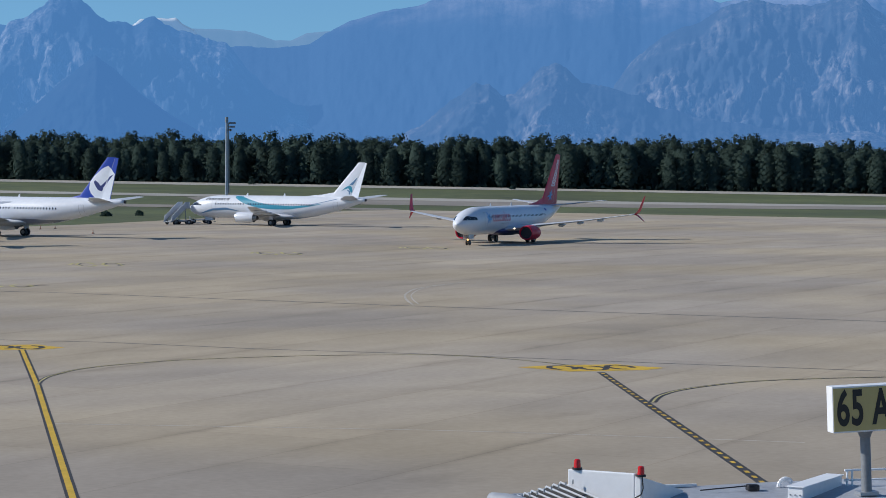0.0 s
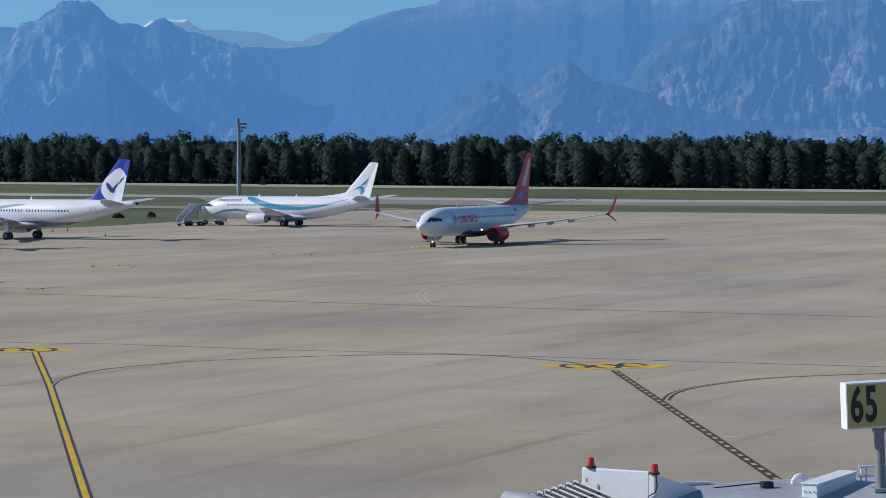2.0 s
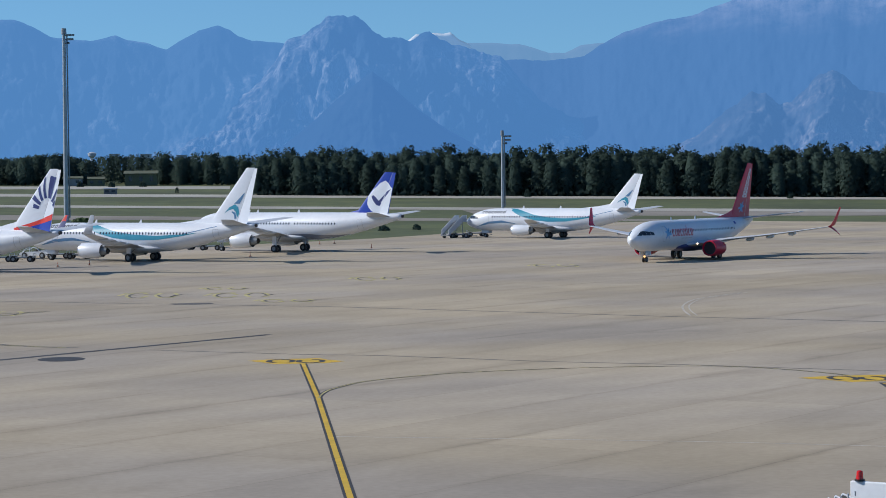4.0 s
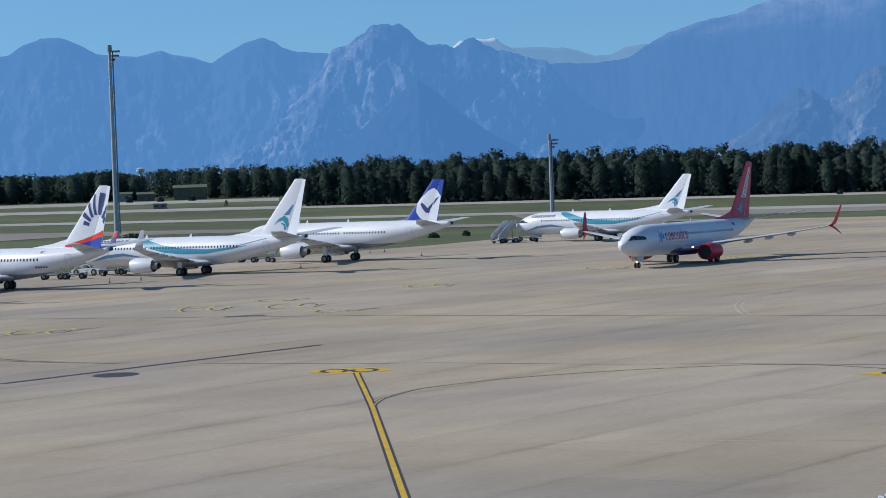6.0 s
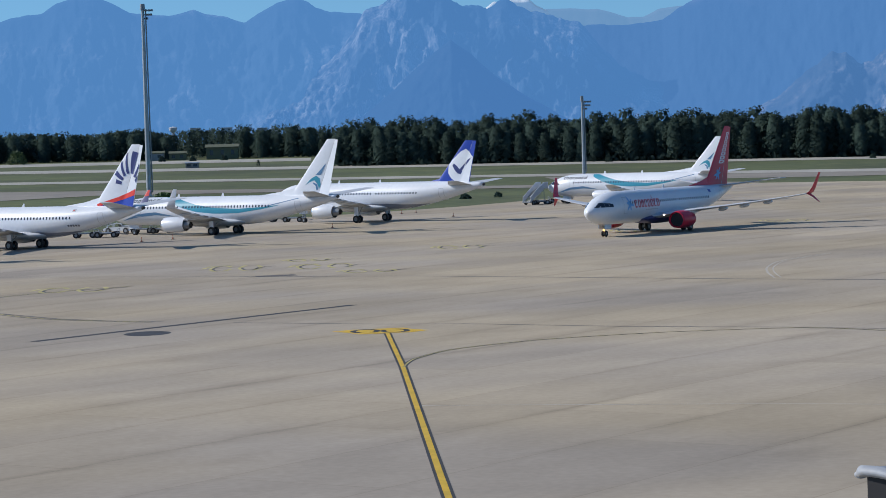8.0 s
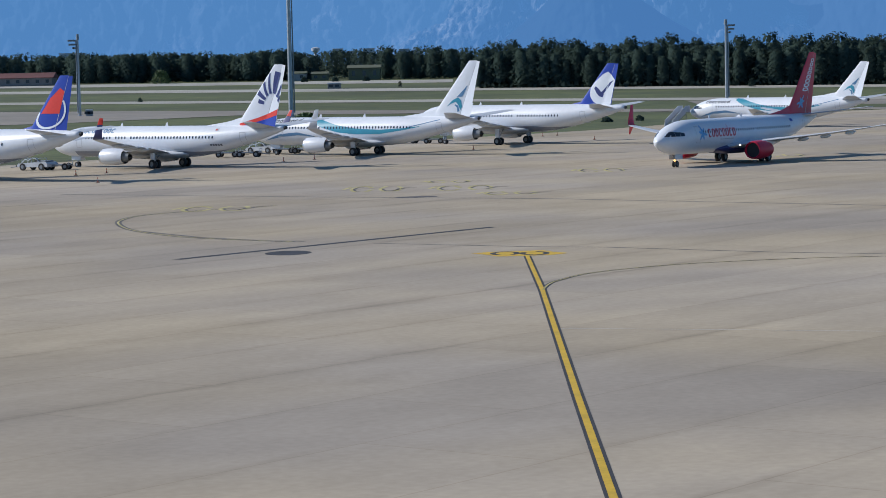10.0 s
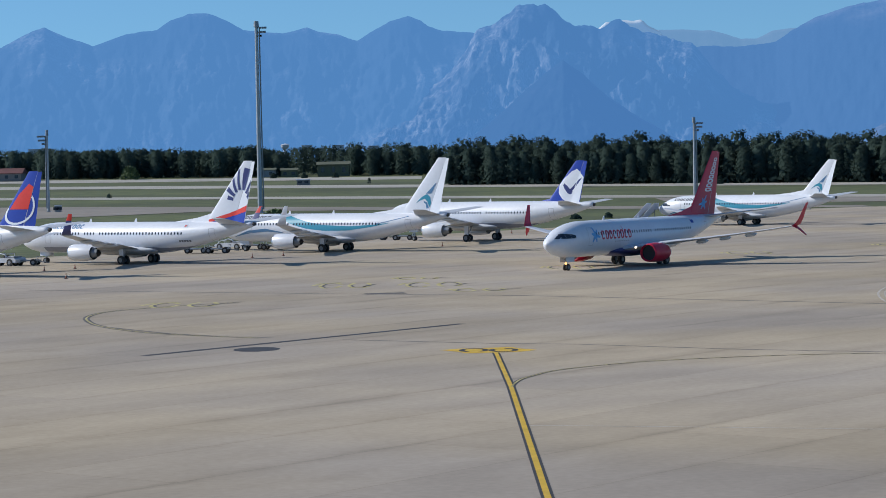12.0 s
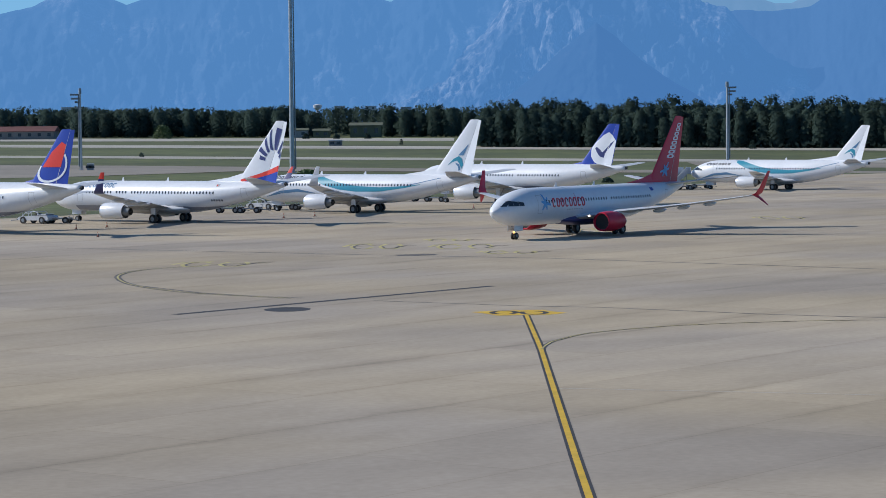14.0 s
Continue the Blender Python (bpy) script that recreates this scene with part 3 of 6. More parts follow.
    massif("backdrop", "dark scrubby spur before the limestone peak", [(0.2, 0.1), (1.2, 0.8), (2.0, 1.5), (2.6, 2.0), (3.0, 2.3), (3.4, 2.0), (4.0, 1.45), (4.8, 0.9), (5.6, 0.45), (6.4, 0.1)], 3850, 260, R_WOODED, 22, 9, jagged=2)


mountains()
# ---- woods ----
def leaf_normals(me, normals):
    """Needles shade as the tuft that they belong to."""
    me.polygons.foreach_set("use_smooth", [True] * len(me.polygons))
    me.normals_split_custom_set_from_vertices([tuple(q) for q in normals])


def tree_meshes(height, spread, seed, conical=1.0):
    """Trunk with limbs, and a tapered crown of many small needle tufts with gaps."""
    rnd = random.Random(seed)
    bm = bmesh.new()
    lean = Vector((rnd.uniform(-0.3, 0.3), rnd.uniform(-0.3, 0.3), 0))
    tube(bm, (0, 0, -0.6), lean * 0.5 + Vector((0, 0, height * 0.45)), 0.30, 0.2, 7)
    tube(bm, lean * 0.5 + Vector((0, 0, height * 0.45)), lean + Vector((0, 0, height * 0.88)), 0.2, 0.07, 6)
    verts, faces, shade = [], [], []

    def flake(p, d, q, peak, normal):
        t = d.orthogonal().normalized()
        t.rotate(Matrix.Rotation(rnd.uniform(0, 6.28), 3, d))
        b = d.cross(t)
        o = len(verts)
        verts.extend((p + t * q, p + b * q * 0.9, p - t * q * 0.9, p - b * q, p + d * q * peak))
        faces.extend(((o, o + 1, o + 4), (o + 1, o + 2, o + 4), (o + 2, o + 3, o + 4), (o + 3, o, o + 4)))
        shade.extend([normal] * 5)

    def reach(f):
        """Half width of the crown at a share of its height: fullest a third up, rounding to a blunt tip."""
        low = 0.55 + 0.45 * math.sin(math.pi / 2 * min(1, f / 0.34))
        high = math.sqrt(max(0.0, 1 - (max(0, f - 0.34) / 0.68) ** 2)) ** (0.8 + 0.6 * conical)
        return spread * low * max(0.10, high)
    for i in range(110):
        f = 0.06 + 0.92 * (i + rnd.random()) / 110
        a = i * 2.39996 + rnd.uniform(-0.5, 0.5)
        w = reach(f) * (1 + 0.22 * math.sin(2 * a + i * 0.09 + seed) + 0.18 * math.sin(i * 0.31 + seed * 2)) * rnd.uniform(0.62, 1.08)
        out = Vector((math.cos(a), math.sin(a), 0))
        c = lean * f + out * w + Vector((0, 0, height * f))
        if i % 7 == 0:
            tube(bm, lean * f + Vector((0, 0, height * f * 0.92)), c, 0.08, 0.03, 5)
        crown_n = (out * 0.55 + Vector((0, 0, 0.40 + 0.6 * max(0, f - 0.45)))).normalized()
        r = rnd.uniform(0.55, 1.0)
        for k in range(20):
            d = Vector((rnd.gauss(0, 1), rnd.gauss(0, 1), rnd.gauss(0, 1))).normalized()
            p = c + Vector((d.x * r * 1.15, d.y * r * 1.15, d.z * r * 0.7)) * rnd.uniform(0.5, 1.1)
            flake(p, d, rnd.uniform(0.16, 0.34), 0.6, (crown_n * 0.9 + d * 0.28 + Vector((0, 0, 0.1))).normalized())
    # needles closing the inside of the crown
    for i in range(120):
        f = 0.05 + 0.86 * i / 120
        a = i * 2.39996
        out = Vector((math.cos(a), math.sin(a), 0))
        flake(lean * f + out * reach(f) * 0.66 + Vector((0, 0, height * f)), (out + Vector((0, 0, 0.2))).normalized(), rnd.uniform(0.9, 1.3), 0.2, (out * 0.6 + Vector((0, 0, 0.5))).normalized())
    trunk = bpy.data.meshes.new("trunk")
    bm.to_mesh(trunk), bm.free()
    trunk.materials.append(BARK)
    crown = bpy.data.meshes.new("crown")
    crown.from_pydata(verts, [], faces)
    crown.materials.append(LEAF)
    crown.update()
    leaf_normals(crown, shade)
    return trunk, crown, np.array(shade)


def woods():
    kinds = [tree_meshes(h, w, 40 + i, c) for i, (h, w, c) in enumerate(((15.2, 4.5, 0.8), (16.0, 5.0, 0.5), (14.6, 4.2, 0.9), (16.4, 4.7, 0.65), (14.4, 6.0, 0.2), (15.2, 6.8, 0.0), (13.6, 5.2, 0.3)))]
    clumps = []
    for trunk, crown, round_n in kinds:
        co = np.empty(len(crown.vertices) * 3)
        crown.vertices.foreach_get("co", co)
        clumps.append((co.reshape(-1, 5, 3), round_n.reshape(-1, 5, 3)))
    rnd = random.Random(7)
    rest, rest_n = [], []

    def plant(x, y, size, own, label, group, broad=False):
        k = rnd.randrange(4, 7) if broad else rnd.randrange(4)
        m = Matrix.LocRotScale((x, y, lie(x, y) - 0.1), Euler((0, 0, rnd.uniform(0, 6.28))), (size * rnd.uniform(0.95, 1.15), size * rnd.uniform(0.95, 1.15), size))
        if not own:
            c, cn = (q[::3].reshape(-1, 3) for q in clumps[k])
            a = np.array(m)
            rest_n.append(cn @ a[:3, :3].T)
            rest.append(c @ a[:3, :3].T + a[:3, 3])
            return
        t = thing("tree", m, label, "tree", group)
        for nm, me in zip(("trunk", "crown"), kinds[k][:2]):
            o = new(nm, me)
            o.parent = t
    # near wood, in rows behind the runway shoulder
    for row in range(5):
        x = 6.0 + row * 2
        while x < 420:
            y = 878 - 0.37 * x + 14 + row * 7.5 + rnd.uniform(-3, 3)
            rise = 1 + 0.10 * noise.noise(Vector((x * 0.03, 3.1, row * 0.2)))
            plant(x, y, (0.97 + 0.13 * min(1, max(0, (x - 50) / 150))) * rise * rnd.uniform(0.84, 1.08) * (0.80 + 0.066 * min(row, 3)), row < 2, "dark green pine tree at the edge of the wood", "wood behind the runway")
            x += rnd.uniform(3.3, 5.2) if row < 2 else rnd.uniform(3.8, 6)
    # far wood, more open and uneven
    for row in range(5):
        x = -330.0
        while x < 14:
            y = 1098 - 0.13 * x + row * 16 + rnd.uniform(-8, 8)
            rise = 0.84 + 0.16 * noise.noise(Vector((x * 0.05, row * 0.7, 1.7)))
            if not (row < 2 and -66 < x < -36) and not (row < 1 and x < -172):
                plant(x, y, rise * rnd.uniform(0.85, 1.1), row < 2, "dark green broad tree in the far wood", "far wood", True)
            x += rnd.uniform(4.4, 8.4)
    v = np.concatenate(rest)
    n = len(v) // 5
    base = np.arange(n)[:, None] * 5
    f = (base[:, None, :] + np.array([[0, 1, 4], [1, 2, 4], [2, 3, 4], [3, 0, 4]])[None]).reshape(-1, 3)
    me = bpy.data.meshes.new("wood_interior")
    me.from_pydata(v.tolist(), [], f.tolist())
    me.materials.append(LEAF)
    leaf_normals(me, np.concatenate(rest_n))
    tagged(new("wood_interior", me), "dense dark foliage of the wood behind its edge trees", "wood", kind="stuff")
    # scrub along the foot of the near wood
    rows, faces = [], []
    for i in range(5200):
        x = rnd.uniform(6, 420)
        y = 878 - 0.37 * x + 10 + rnd.uniform(-1, 5)
        z = lie(x, y) + rnd.uniform(0, 2.4) * (0.6 + 0.4 * noise.noise(Vector((x * 0.1, 0, 0))))
        s = rnd.uniform(0.4, 0.9)
        a = rnd.uniform(0, 6.28)
        o = len(rows)
        rows += [(x + s * math.cos(a), y + s * math.sin(a), z - s * 0.4), (x - s * math.cos(a), y - s * math.sin(a), z - s * 0.3), (x, y - 0.4, z + s), (x + 0.2, y + 0.5, z)]
        faces += [(o, o + 1, o + 2), (o, o + 2, o + 3), (o + 1, o + 3, o + 2)]
    me = bpy.data.meshes.new("undergrowth")
    me.from_pydata(rows, [], faces)
    me.materials.append(LEAF)
    leaf_normals(me, [(0.0, -0.7, 0.7)] * len(rows))
    tagged(new("undergrowth", me), "dark scrub along the foot of the wood", "undergrowth", kind="stuff")


woods()
# ---- airliners ----
class Shape:
    """The main sizes of an airliner, nose at x = 0, tail at negative x, y to its left, z up from the ground."""

    def __init__(self, length, top, bottom, width, nose_z, nose_top, nose_low, nose_side, nose_pow, tail_len, tail_z, fin_root, fin_tip, fin_base, fin_top, dorsal, span, wing_root, wing_kink, wing_tip, wing_z, tip_z, eng_y, eng_x, eng_len, eng_r, eng_z, nose_gear, main_gear, track, stab, win):
        self.length, self.top, self.bottom, self.width, self.nose_z, self.nose_top = length, top, bottom, width, nose_z, nose_top
        self.nose_low, self.nose_side, self.nose_pow, self.tail_len, self.tail_z, self.fin_root = nose_low, nose_side, nose_pow, tail_len, tail_z, fin_root
        self.fin_tip, self.fin_base, self.fin_top, self.dorsal, self.span, self.wing_root = fin_tip, fin_base, fin_top, dorsal, span, wing_root
        self.wing_kink, self.wing_tip, self.wing_z, self.tip_z, self.eng_y, self.eng_x = wing_kink, wing_tip, wing_z, tip_z, eng_y, eng_x
        self.eng_len, self.eng_r, self.eng_z, self.nose_gear, self.main_gear, self.track = eng_len, eng_r, eng_z, nose_gear, main_gear, track
        self.stab, self.win = stab, win

    def section(self, x):
        s = -x
        L = self.length
        top, bot, nz = self.top, self.bottom, self.nose_z
        t = min(1, max(0, s / self.nose_top))
        u = min(1, max(0, s / self.nose_low))
        zt = nz + (top - nz) * (1 - (1 - t) ** 2.3) ** self.nose_pow
        zb = nz - (nz - bot) * (1 - (1 - u) ** 2.2) ** 0.58
        hw = self.width / 2 * (1 - (1 - min(1, s / self.nose_side)) ** 2.2) ** 0.60
        q = max(0, (s - (L - self.tail_len)) / self.tail_len)
        if q > 0:
            zb = bot + (self.tail_z - 0.28 - bot) * (q ** 1.45)
            w = max(0, (s - (L - self.tail_len * 0.75)) / (self.tail_len * 0.75))
            zt = top + (self.tail_z + 0.30 - top) * (w ** 2.2)
            hw = self.width / 2 * (1 - q ** 1.9) + 0.24 * q
        return zt, zb, max(hw, 0.02)

    def skin(self, x, z, off=0.012):
        zt, zb, hw = self.section(x)
        c, h = (zt + zb) / 2, max((zt - zb) / 2, 0.01)
        f = min(1, max(-1, (z - c) / h))
        return hw * math.sqrt(max(0, 1 - f * f)) + off

    def fin(self, u, v, off=0.0):
        """A point of the fin: u along the chord from the leading edge, v up."""
        lx = self.fin_root[0] + (self.fin_tip[0] - self.fin_root[0]) * v
        tx = self.fin_root[1] + (self.fin_tip[1] - self.fin_root[1]) * v
        z = self.fin_base + (self.fin_top - self.fin_base) * v
        half = (lx - tx) * 0.048
        y = half * 2.6 * math.sqrt(max(0, u)) * (1 - u) ** 0.9 if u < 1 else 0
        return lx + (tx - lx) * u, y * 0.62 + off, z

    def swing(self, u, v, angle):
        """How far the rudder, swung by an angle, stands off the fin's plane."""
        chord = abs(self.fin_root[0] - self.fin_root[1]) * (1 - v) + abs(self.fin_tip[0] - self.fin_tip[1]) * v
        return max(0, u - 0.7) * chord * math.tan(radians(angle))


B738 = Shape(length=38.0, top=5.20, bottom=1.34, width=3.76, nose_z=2.95, nose_top=7.2, nose_low=4.8, nose_side=5.6, nose_pow=0.76, tail_len=14.5, tail_z=4.85,
             fin_root=(-30.4, -36.9), fin_tip=(-36.7, -38.5), fin_base=4.95, fin_top=12.5, dorsal=-25.6, span=17.2, wing_root=(-13.2, -21.0), wing_kink=(5.6, -16.8, -21.4), wing_tip=(-22.6, -24.3),
             wing_z=1.95, tip_z=4.1, eng_y=4.83, eng_x=-12.9, eng_len=4.4, eng_r=1.04, eng_z=1.50, nose_gear=-4.0, main_gear=-19.6, track=2.86, stab=(-33.2, -37.2, -37.4, -39.2, 7.2, 4.95, 5.75), win=(-7.2, -31.0, 3.80))
B734 = Shape(length=35.2, top=5.18, bottom=1.22, width=3.78, nose_z=2.85, nose_top=7.0, nose_low=4.8, nose_side=5.6, nose_pow=0.76, tail_len=13.5, tail_z=4.6,
             fin_root=(-28.2, -34.0), fin_tip=(-33.9, -35.6), fin_base=4.9, fin_top=11.1, dorsal=-23.2, span=14.4, wing_root=(-12.6, -19.6), wing_kink=(4.9, -15.6, -19.8), wing_tip=(-20.2, -21.8),
             wing_z=1.75, tip_z=3.5, eng_y=4.83, eng_x=-12.4, eng_len=4.2, eng_r=0.95, eng_z=1.40, nose_gear=-4.0, main_gear=-18.3, track=2.62, stab=(-30.6, -34.2, -34.6, -36.2, 6.35, 4.7, 5.4), win=(-6.4, -28.6, 3.72))
A320 = Shape(length=37.5, top=5.88, bottom=1.78, width=3.95, nose_z=3.55, nose_top=5.6, nose_low=5.2, nose_side=5.6, nose_pow=0.66, tail_len=14.8, tail_z=5.3,
             fin_root=(-29.4, -35.3), fin_tip=(-34.6, -36.6), fin_base=5.6, fin_top=11.75, dorsal=-28.2, span=17.0, wing_root=(-12.0, -18.6), wing_kink=(6.2, -15.6, -19.3), wing_tip=(-20.6, -22.1),
             wing_z=2.45, tip_z=4.4, eng_y=5.75, eng_x=-11.3, eng_len=4.6, eng_r=1.12, eng_z=1.75, nose_gear=-5.07, main_gear=-17.71, track=3.8, stab=(-31.8, -35.8, -35.4, -37.0, 6.2, 5.3, 5.95), win=(-6.6, -29.6, 4.25))


def airfoil(le, te, y, z, thick, n=9):
    """A closed section at span y: rounded leading edge, thin trailing edge."""
    c = le - te
    up = [(le - c * u, y, z + thick * c * 2.0 * (math.sqrt(u) * (1 - u) ** 0.85) + 0.01) for u in [(k / n) ** 1.6 for k in range(n + 1)]]
    lo = [(le - c * u, y, z - thick * c * 1.1 * (math.sqrt(u) * (1 - u) ** 0.85) - 0.01) for u in [(k / n) ** 1.6 for k in range(n, 0, -1)]]
    return up + lo


def airliner(S, m, label, livery, group):
    plane = thing("airliner", m, label, "airplane", group)
    L = livery
    N = 40
    # fuselage
    bm = bmesh.new()
    xs = [-(0.012 + 7.2 * (k / 22) ** 1.9) for k in range(23)] + list(np.linspace(-7.7, -(S.length - S.tail_len), 20))[0:] + list(np.linspace(-(S.length - S.tail_len) - 0.5, -S.length, 26))
    rings = []
    for x in xs:
        zt, zb, hw = S.section(x)
        c, h = (zt + zb) / 2, (zt - zb) / 2
        rings.append([(x, hw * math.cos(2 * math.pi * k / N), c + h * math.sin(2 * math.pi * k / N)) for k in range(N)])
    loft(bm, rings)
    body = part("fuselage", bm, WHITE, plane, smooth="all")

    def on_skin(side, off=0.012):
        return lambda x, z: (x, side * S.skin(x, z, off), z)

    def skin_part(name, low, high, material, side, parent=body, n=4, off=0.012, lab=""):
        return part(name, sheet(bmesh.new(), low, high, on_skin(side, off), n), material, parent, lab, smooth="all")

    # grey belly
    if L.get("belly"):
        xb = list(np.linspace(-5.0, -S.length + 8, 50))
        for side in (1, -1):
            low = [(x, S.section(x)[1] + 0.02) for x in xb]
            high = [(x, S.section(x)[1] + L["belly"] * (1 if -x < S.length - S.tail_len else max(0.02, 1 - (-x - S.length + S.tail_len) / 6))) for x in xb]
            skin_part("belly_panel", low, high, SILVER_BELLY, side, n=5)
    # wing body fairing
    bm = bmesh.new()
    rings = []
    for k in range(15):
        f = k / 14
        x = S.wing_root[0] + 2.2 + (S.wing_root[1] - S.wing_root[0] - 5.0) * f
        w = math.sin(math.pi * min(0.999, max(0.001, f))) ** 0.45
        rings.append([(x, (1.0 + 1.1 * w) * math.cos(a), S.bottom + 0.42 + (0.12 + 0.62 * w) * math.sin(a)) for a in [2 * math.pi * i / 20 for i in range(20)]])
    loft(bm, rings)
    part("wing_fairing", bm, L.get("fairing", GREY_PAINT), plane, smooth="all")
    # cockpit glazing
    for side in (1, -1):
        cz = S.nose_z + (S.top - S.nose_z) * (0.29 if S is A320 else 0.20)
        fw = 0 if S is A320 else 0.42
        for k, (xa, xb2) in enumerate(((-1.75 + fw, -2.39 + fw), (-2.40 + fw, -3.07 + fw), (-3.085 + fw, -3.75 + fw))):
            low = [(xa - 0.02, cz + 0.06), (xb2, cz + 0.06)]
            high = [(xa - 0.32 if k == 0 else xa, cz + 0.62 - 0.04 * k), (xb2, cz + 0.60 - 0.1 * k)]
            skin_part("cockpit_window", low, high, GLASS_DARK, side, n=3, off=0.02)
    bm = bmesh.new()
    cz = S.nose_z + (S.top - S.nose_z) * (0.29 if S is A320 else 0.20)
    # front panes wrap across the nose
    rows = []
    for zz in (cz + 0.05, cz + 0.32, cz + 0.56):
        row = []
        xf = next((x for x in np.linspace(-0.1, -4, 400) if S.section(x)[0] >= zz), -2)
        for k in range(13):
            a = (k - 6) / 6
            x = xf - 0.10 - 0.62 * a * a
            row.append(bm.verts.new((x + 0.02, math.copysign(min(S.skin(x, zz, 0.02), abs(a) * 1.1 + 0.0), a) if a else 0, zz)))
        rows.append(row)
    for a, b in zip(rows, rows[1:]):
        for i in range(12):
            bm.faces.new((a[i], a[i + 1], b[i + 1], b[i]))
    part("windscreen", bm, GLASS_DARK, body, smooth="all")
    # cabin windows: one mesh for each side, many panes
    x0, x1, wz = S.win
    for side in (1, -1):
        bm = bmesh.new()
        ya = S.skin(-14, wz, 0.014)
        pts = [(0.11 * math.copysign(abs(math.cos(a)) ** 0.7, math.cos(a)), 0, 0.165 * math.copysign(abs(math.sin(a)) ** 0.7, math.sin(a))) for a in [2 * math.pi * (k + .5) / 10 for k in range(10)]]
        zc = (S.top + S.bottom) / 2
        lean = math.atan2(wz - zc, S.width / 2)
        vs = [bm.verts.new((p[0], side * (ya - p[2] * math.sin(lean)), wz + p[2])) for p in pts]
        bm.faces.new(vs)
        me = bpy.data.meshes.new("cabin_window")
        bm.to_mesh(me), bm.free()
        me.materials.append(GLASS_DARK)
        x = x0
        i = 0
        while x > x1:
            if i not in L.get("skip", (9, 24)) and S.section(x)[2] > S.width / 2 * 0.93:
                o = new("cabin_window", me)
                o.parent = body
                o.location = (x, -side * (S.skin(-14, wz) - S.skin(x, wz)) if S.section(x)[2] < S.width / 2 * 0.999 else 0, 0)
            x -= 0.508
            i += 1
        # doors as fine outlines
        for dx, w, z0, z1 in ((-5.6 if S is not A320 else -5.2, 0.85, S.bottom + 1.25, S.bottom + 3.1), (S.win[1] - 1.0, 0.8, S.bottom + 1.35, S.bottom + 3.0)):
            bm = bmesh.new()
            q = on_skin(side, 0.016)
            for lo, hi in ((([(dx, z0), (dx - 0.05, z0)]), ([(dx, z1), (dx - 0.05, z1)])), (([(dx - w, z0), (dx - w - 0.05, z0)]), ([(dx - w, z1), (dx - w - 0.05, z1)])),
                           (([(dx, z0), (dx - w, z0)]), ([(dx, z0 + 0.05), (dx - w, z0 + 0.05)])), (([(dx, z1), (dx - w, z1)]), ([(dx, z1 + 0.05), (dx - w, z1 + 0.05)]))):
                sheet(bm, lo, hi, q, 6)
            part("door_outline", bm, LINE_GREY, body)
    # wings
    for side, nm in ((1, "wing"), (-1, "wing")):
        bm = bmesh.new()
        rt, kk, tp = S.wing_root, S.wing_kink, S.wing_tip
        zk = S.wing_z + (S.tip_z - S.wing_z) * (kk[0] / S.span) * 0.92
        secs = [airfoil(rt[0] + 0.6, rt[1], 0.6, S.wing_z - 0.12, 0.075), airfoil(rt[0], rt[1], 1.85, S.wing_z, 0.07), airfoil(kk[1], kk[2], kk[0], zk, 0.06)]
        for f in (0.25, 0.5, 0.75, 0.93, 1.0):
            y = kk[0] + (S.span - kk[0]) * f
            z = zk + (S.tip_z - zk) * (0.75 * f + 0.25 * f * f)
            secs.append(airfoil(kk[1] + (tp[0] - kk[1]) * f, kk[2] + (tp[1] - kk[2]) * f, y, z, 0.055 - 0.006 * f))
        loft(bm, [[(x, side * y, z) for x, y, z in s] for s in secs])
        wing = part(nm, bm, GREY_PAINT, plane, smooth=True)
        # flap track fairings
        for f in (0.12, 0.34, 0.58):
            y = kk[0] + (S.span - kk[0]) * f
            z = zk + (S.tip_z - zk) * f - 0.34
            te = kk[2] + (tp[1] - kk[2]) * f
            bm = bmesh.new()
            loft(bm, [[(te + 2.0 - 2.9 * q, side * y + 0.24 * r * math.cos(a), z + 0.1 * q + 0.26 * r * math.sin(a)) for a in [2 * math.pi * i / 10 for i in range(10)]]
                      for q, r in ((0, 0.1), (0.2, 0.75), (0.5, 1), (0.8, 0.7), (1, 0.08))])
            part("flap_fairing", bm, GREY_PAINT, wing, smooth="all")
        # winglets
        if L.get("winglet"):
            bm = bmesh.new()
            secs = []
            for y, z, le, ch in ((S.span - 0.02, S.tip_z, tp[0], 1.72), (S.span + 0.28, S.tip_z + 0.22, tp[0] - 0.35, 1.45), (S.span + 0.5, S.tip_z + 0.8, tp[0] - 0.85, 1.15), (S.span + 0.85, S.tip_z + 2.5, tp[0] - 2.0, 0.55)):
                secs.append([(x, side * (y + (zz - z) * 0.9), z + (zz - z) * 0.3) for x, _, zz in airfoil(le, le - ch, y, z, 0.045)])
            loft(bm, secs)
            wl_part = part("winglet", bm, L["winglet"], wing, L.get("winglet_label", ""), smooth=True)
            if L.get("winglet_tip"):
                bm = bmesh.new()
                loft(bm, [[(x + 0.01, side * (y + (zz - z) * 0.95), z + (zz - z) * 0.32) for x, _, zz in airfoil(le + 0.01, le - ch - 0.01, y, z, 0.07)] for y, z, le, ch in ((S.span + 0.70, S.tip_z + 1.75, tp[0] - 1.49, 0.82), (S.span + 0.86, S.tip_z + 2.52, tp[0] - 2.0, 0.56))])
                part("winglet_tip", bm, L["winglet_tip"], wl_part, smooth=True)
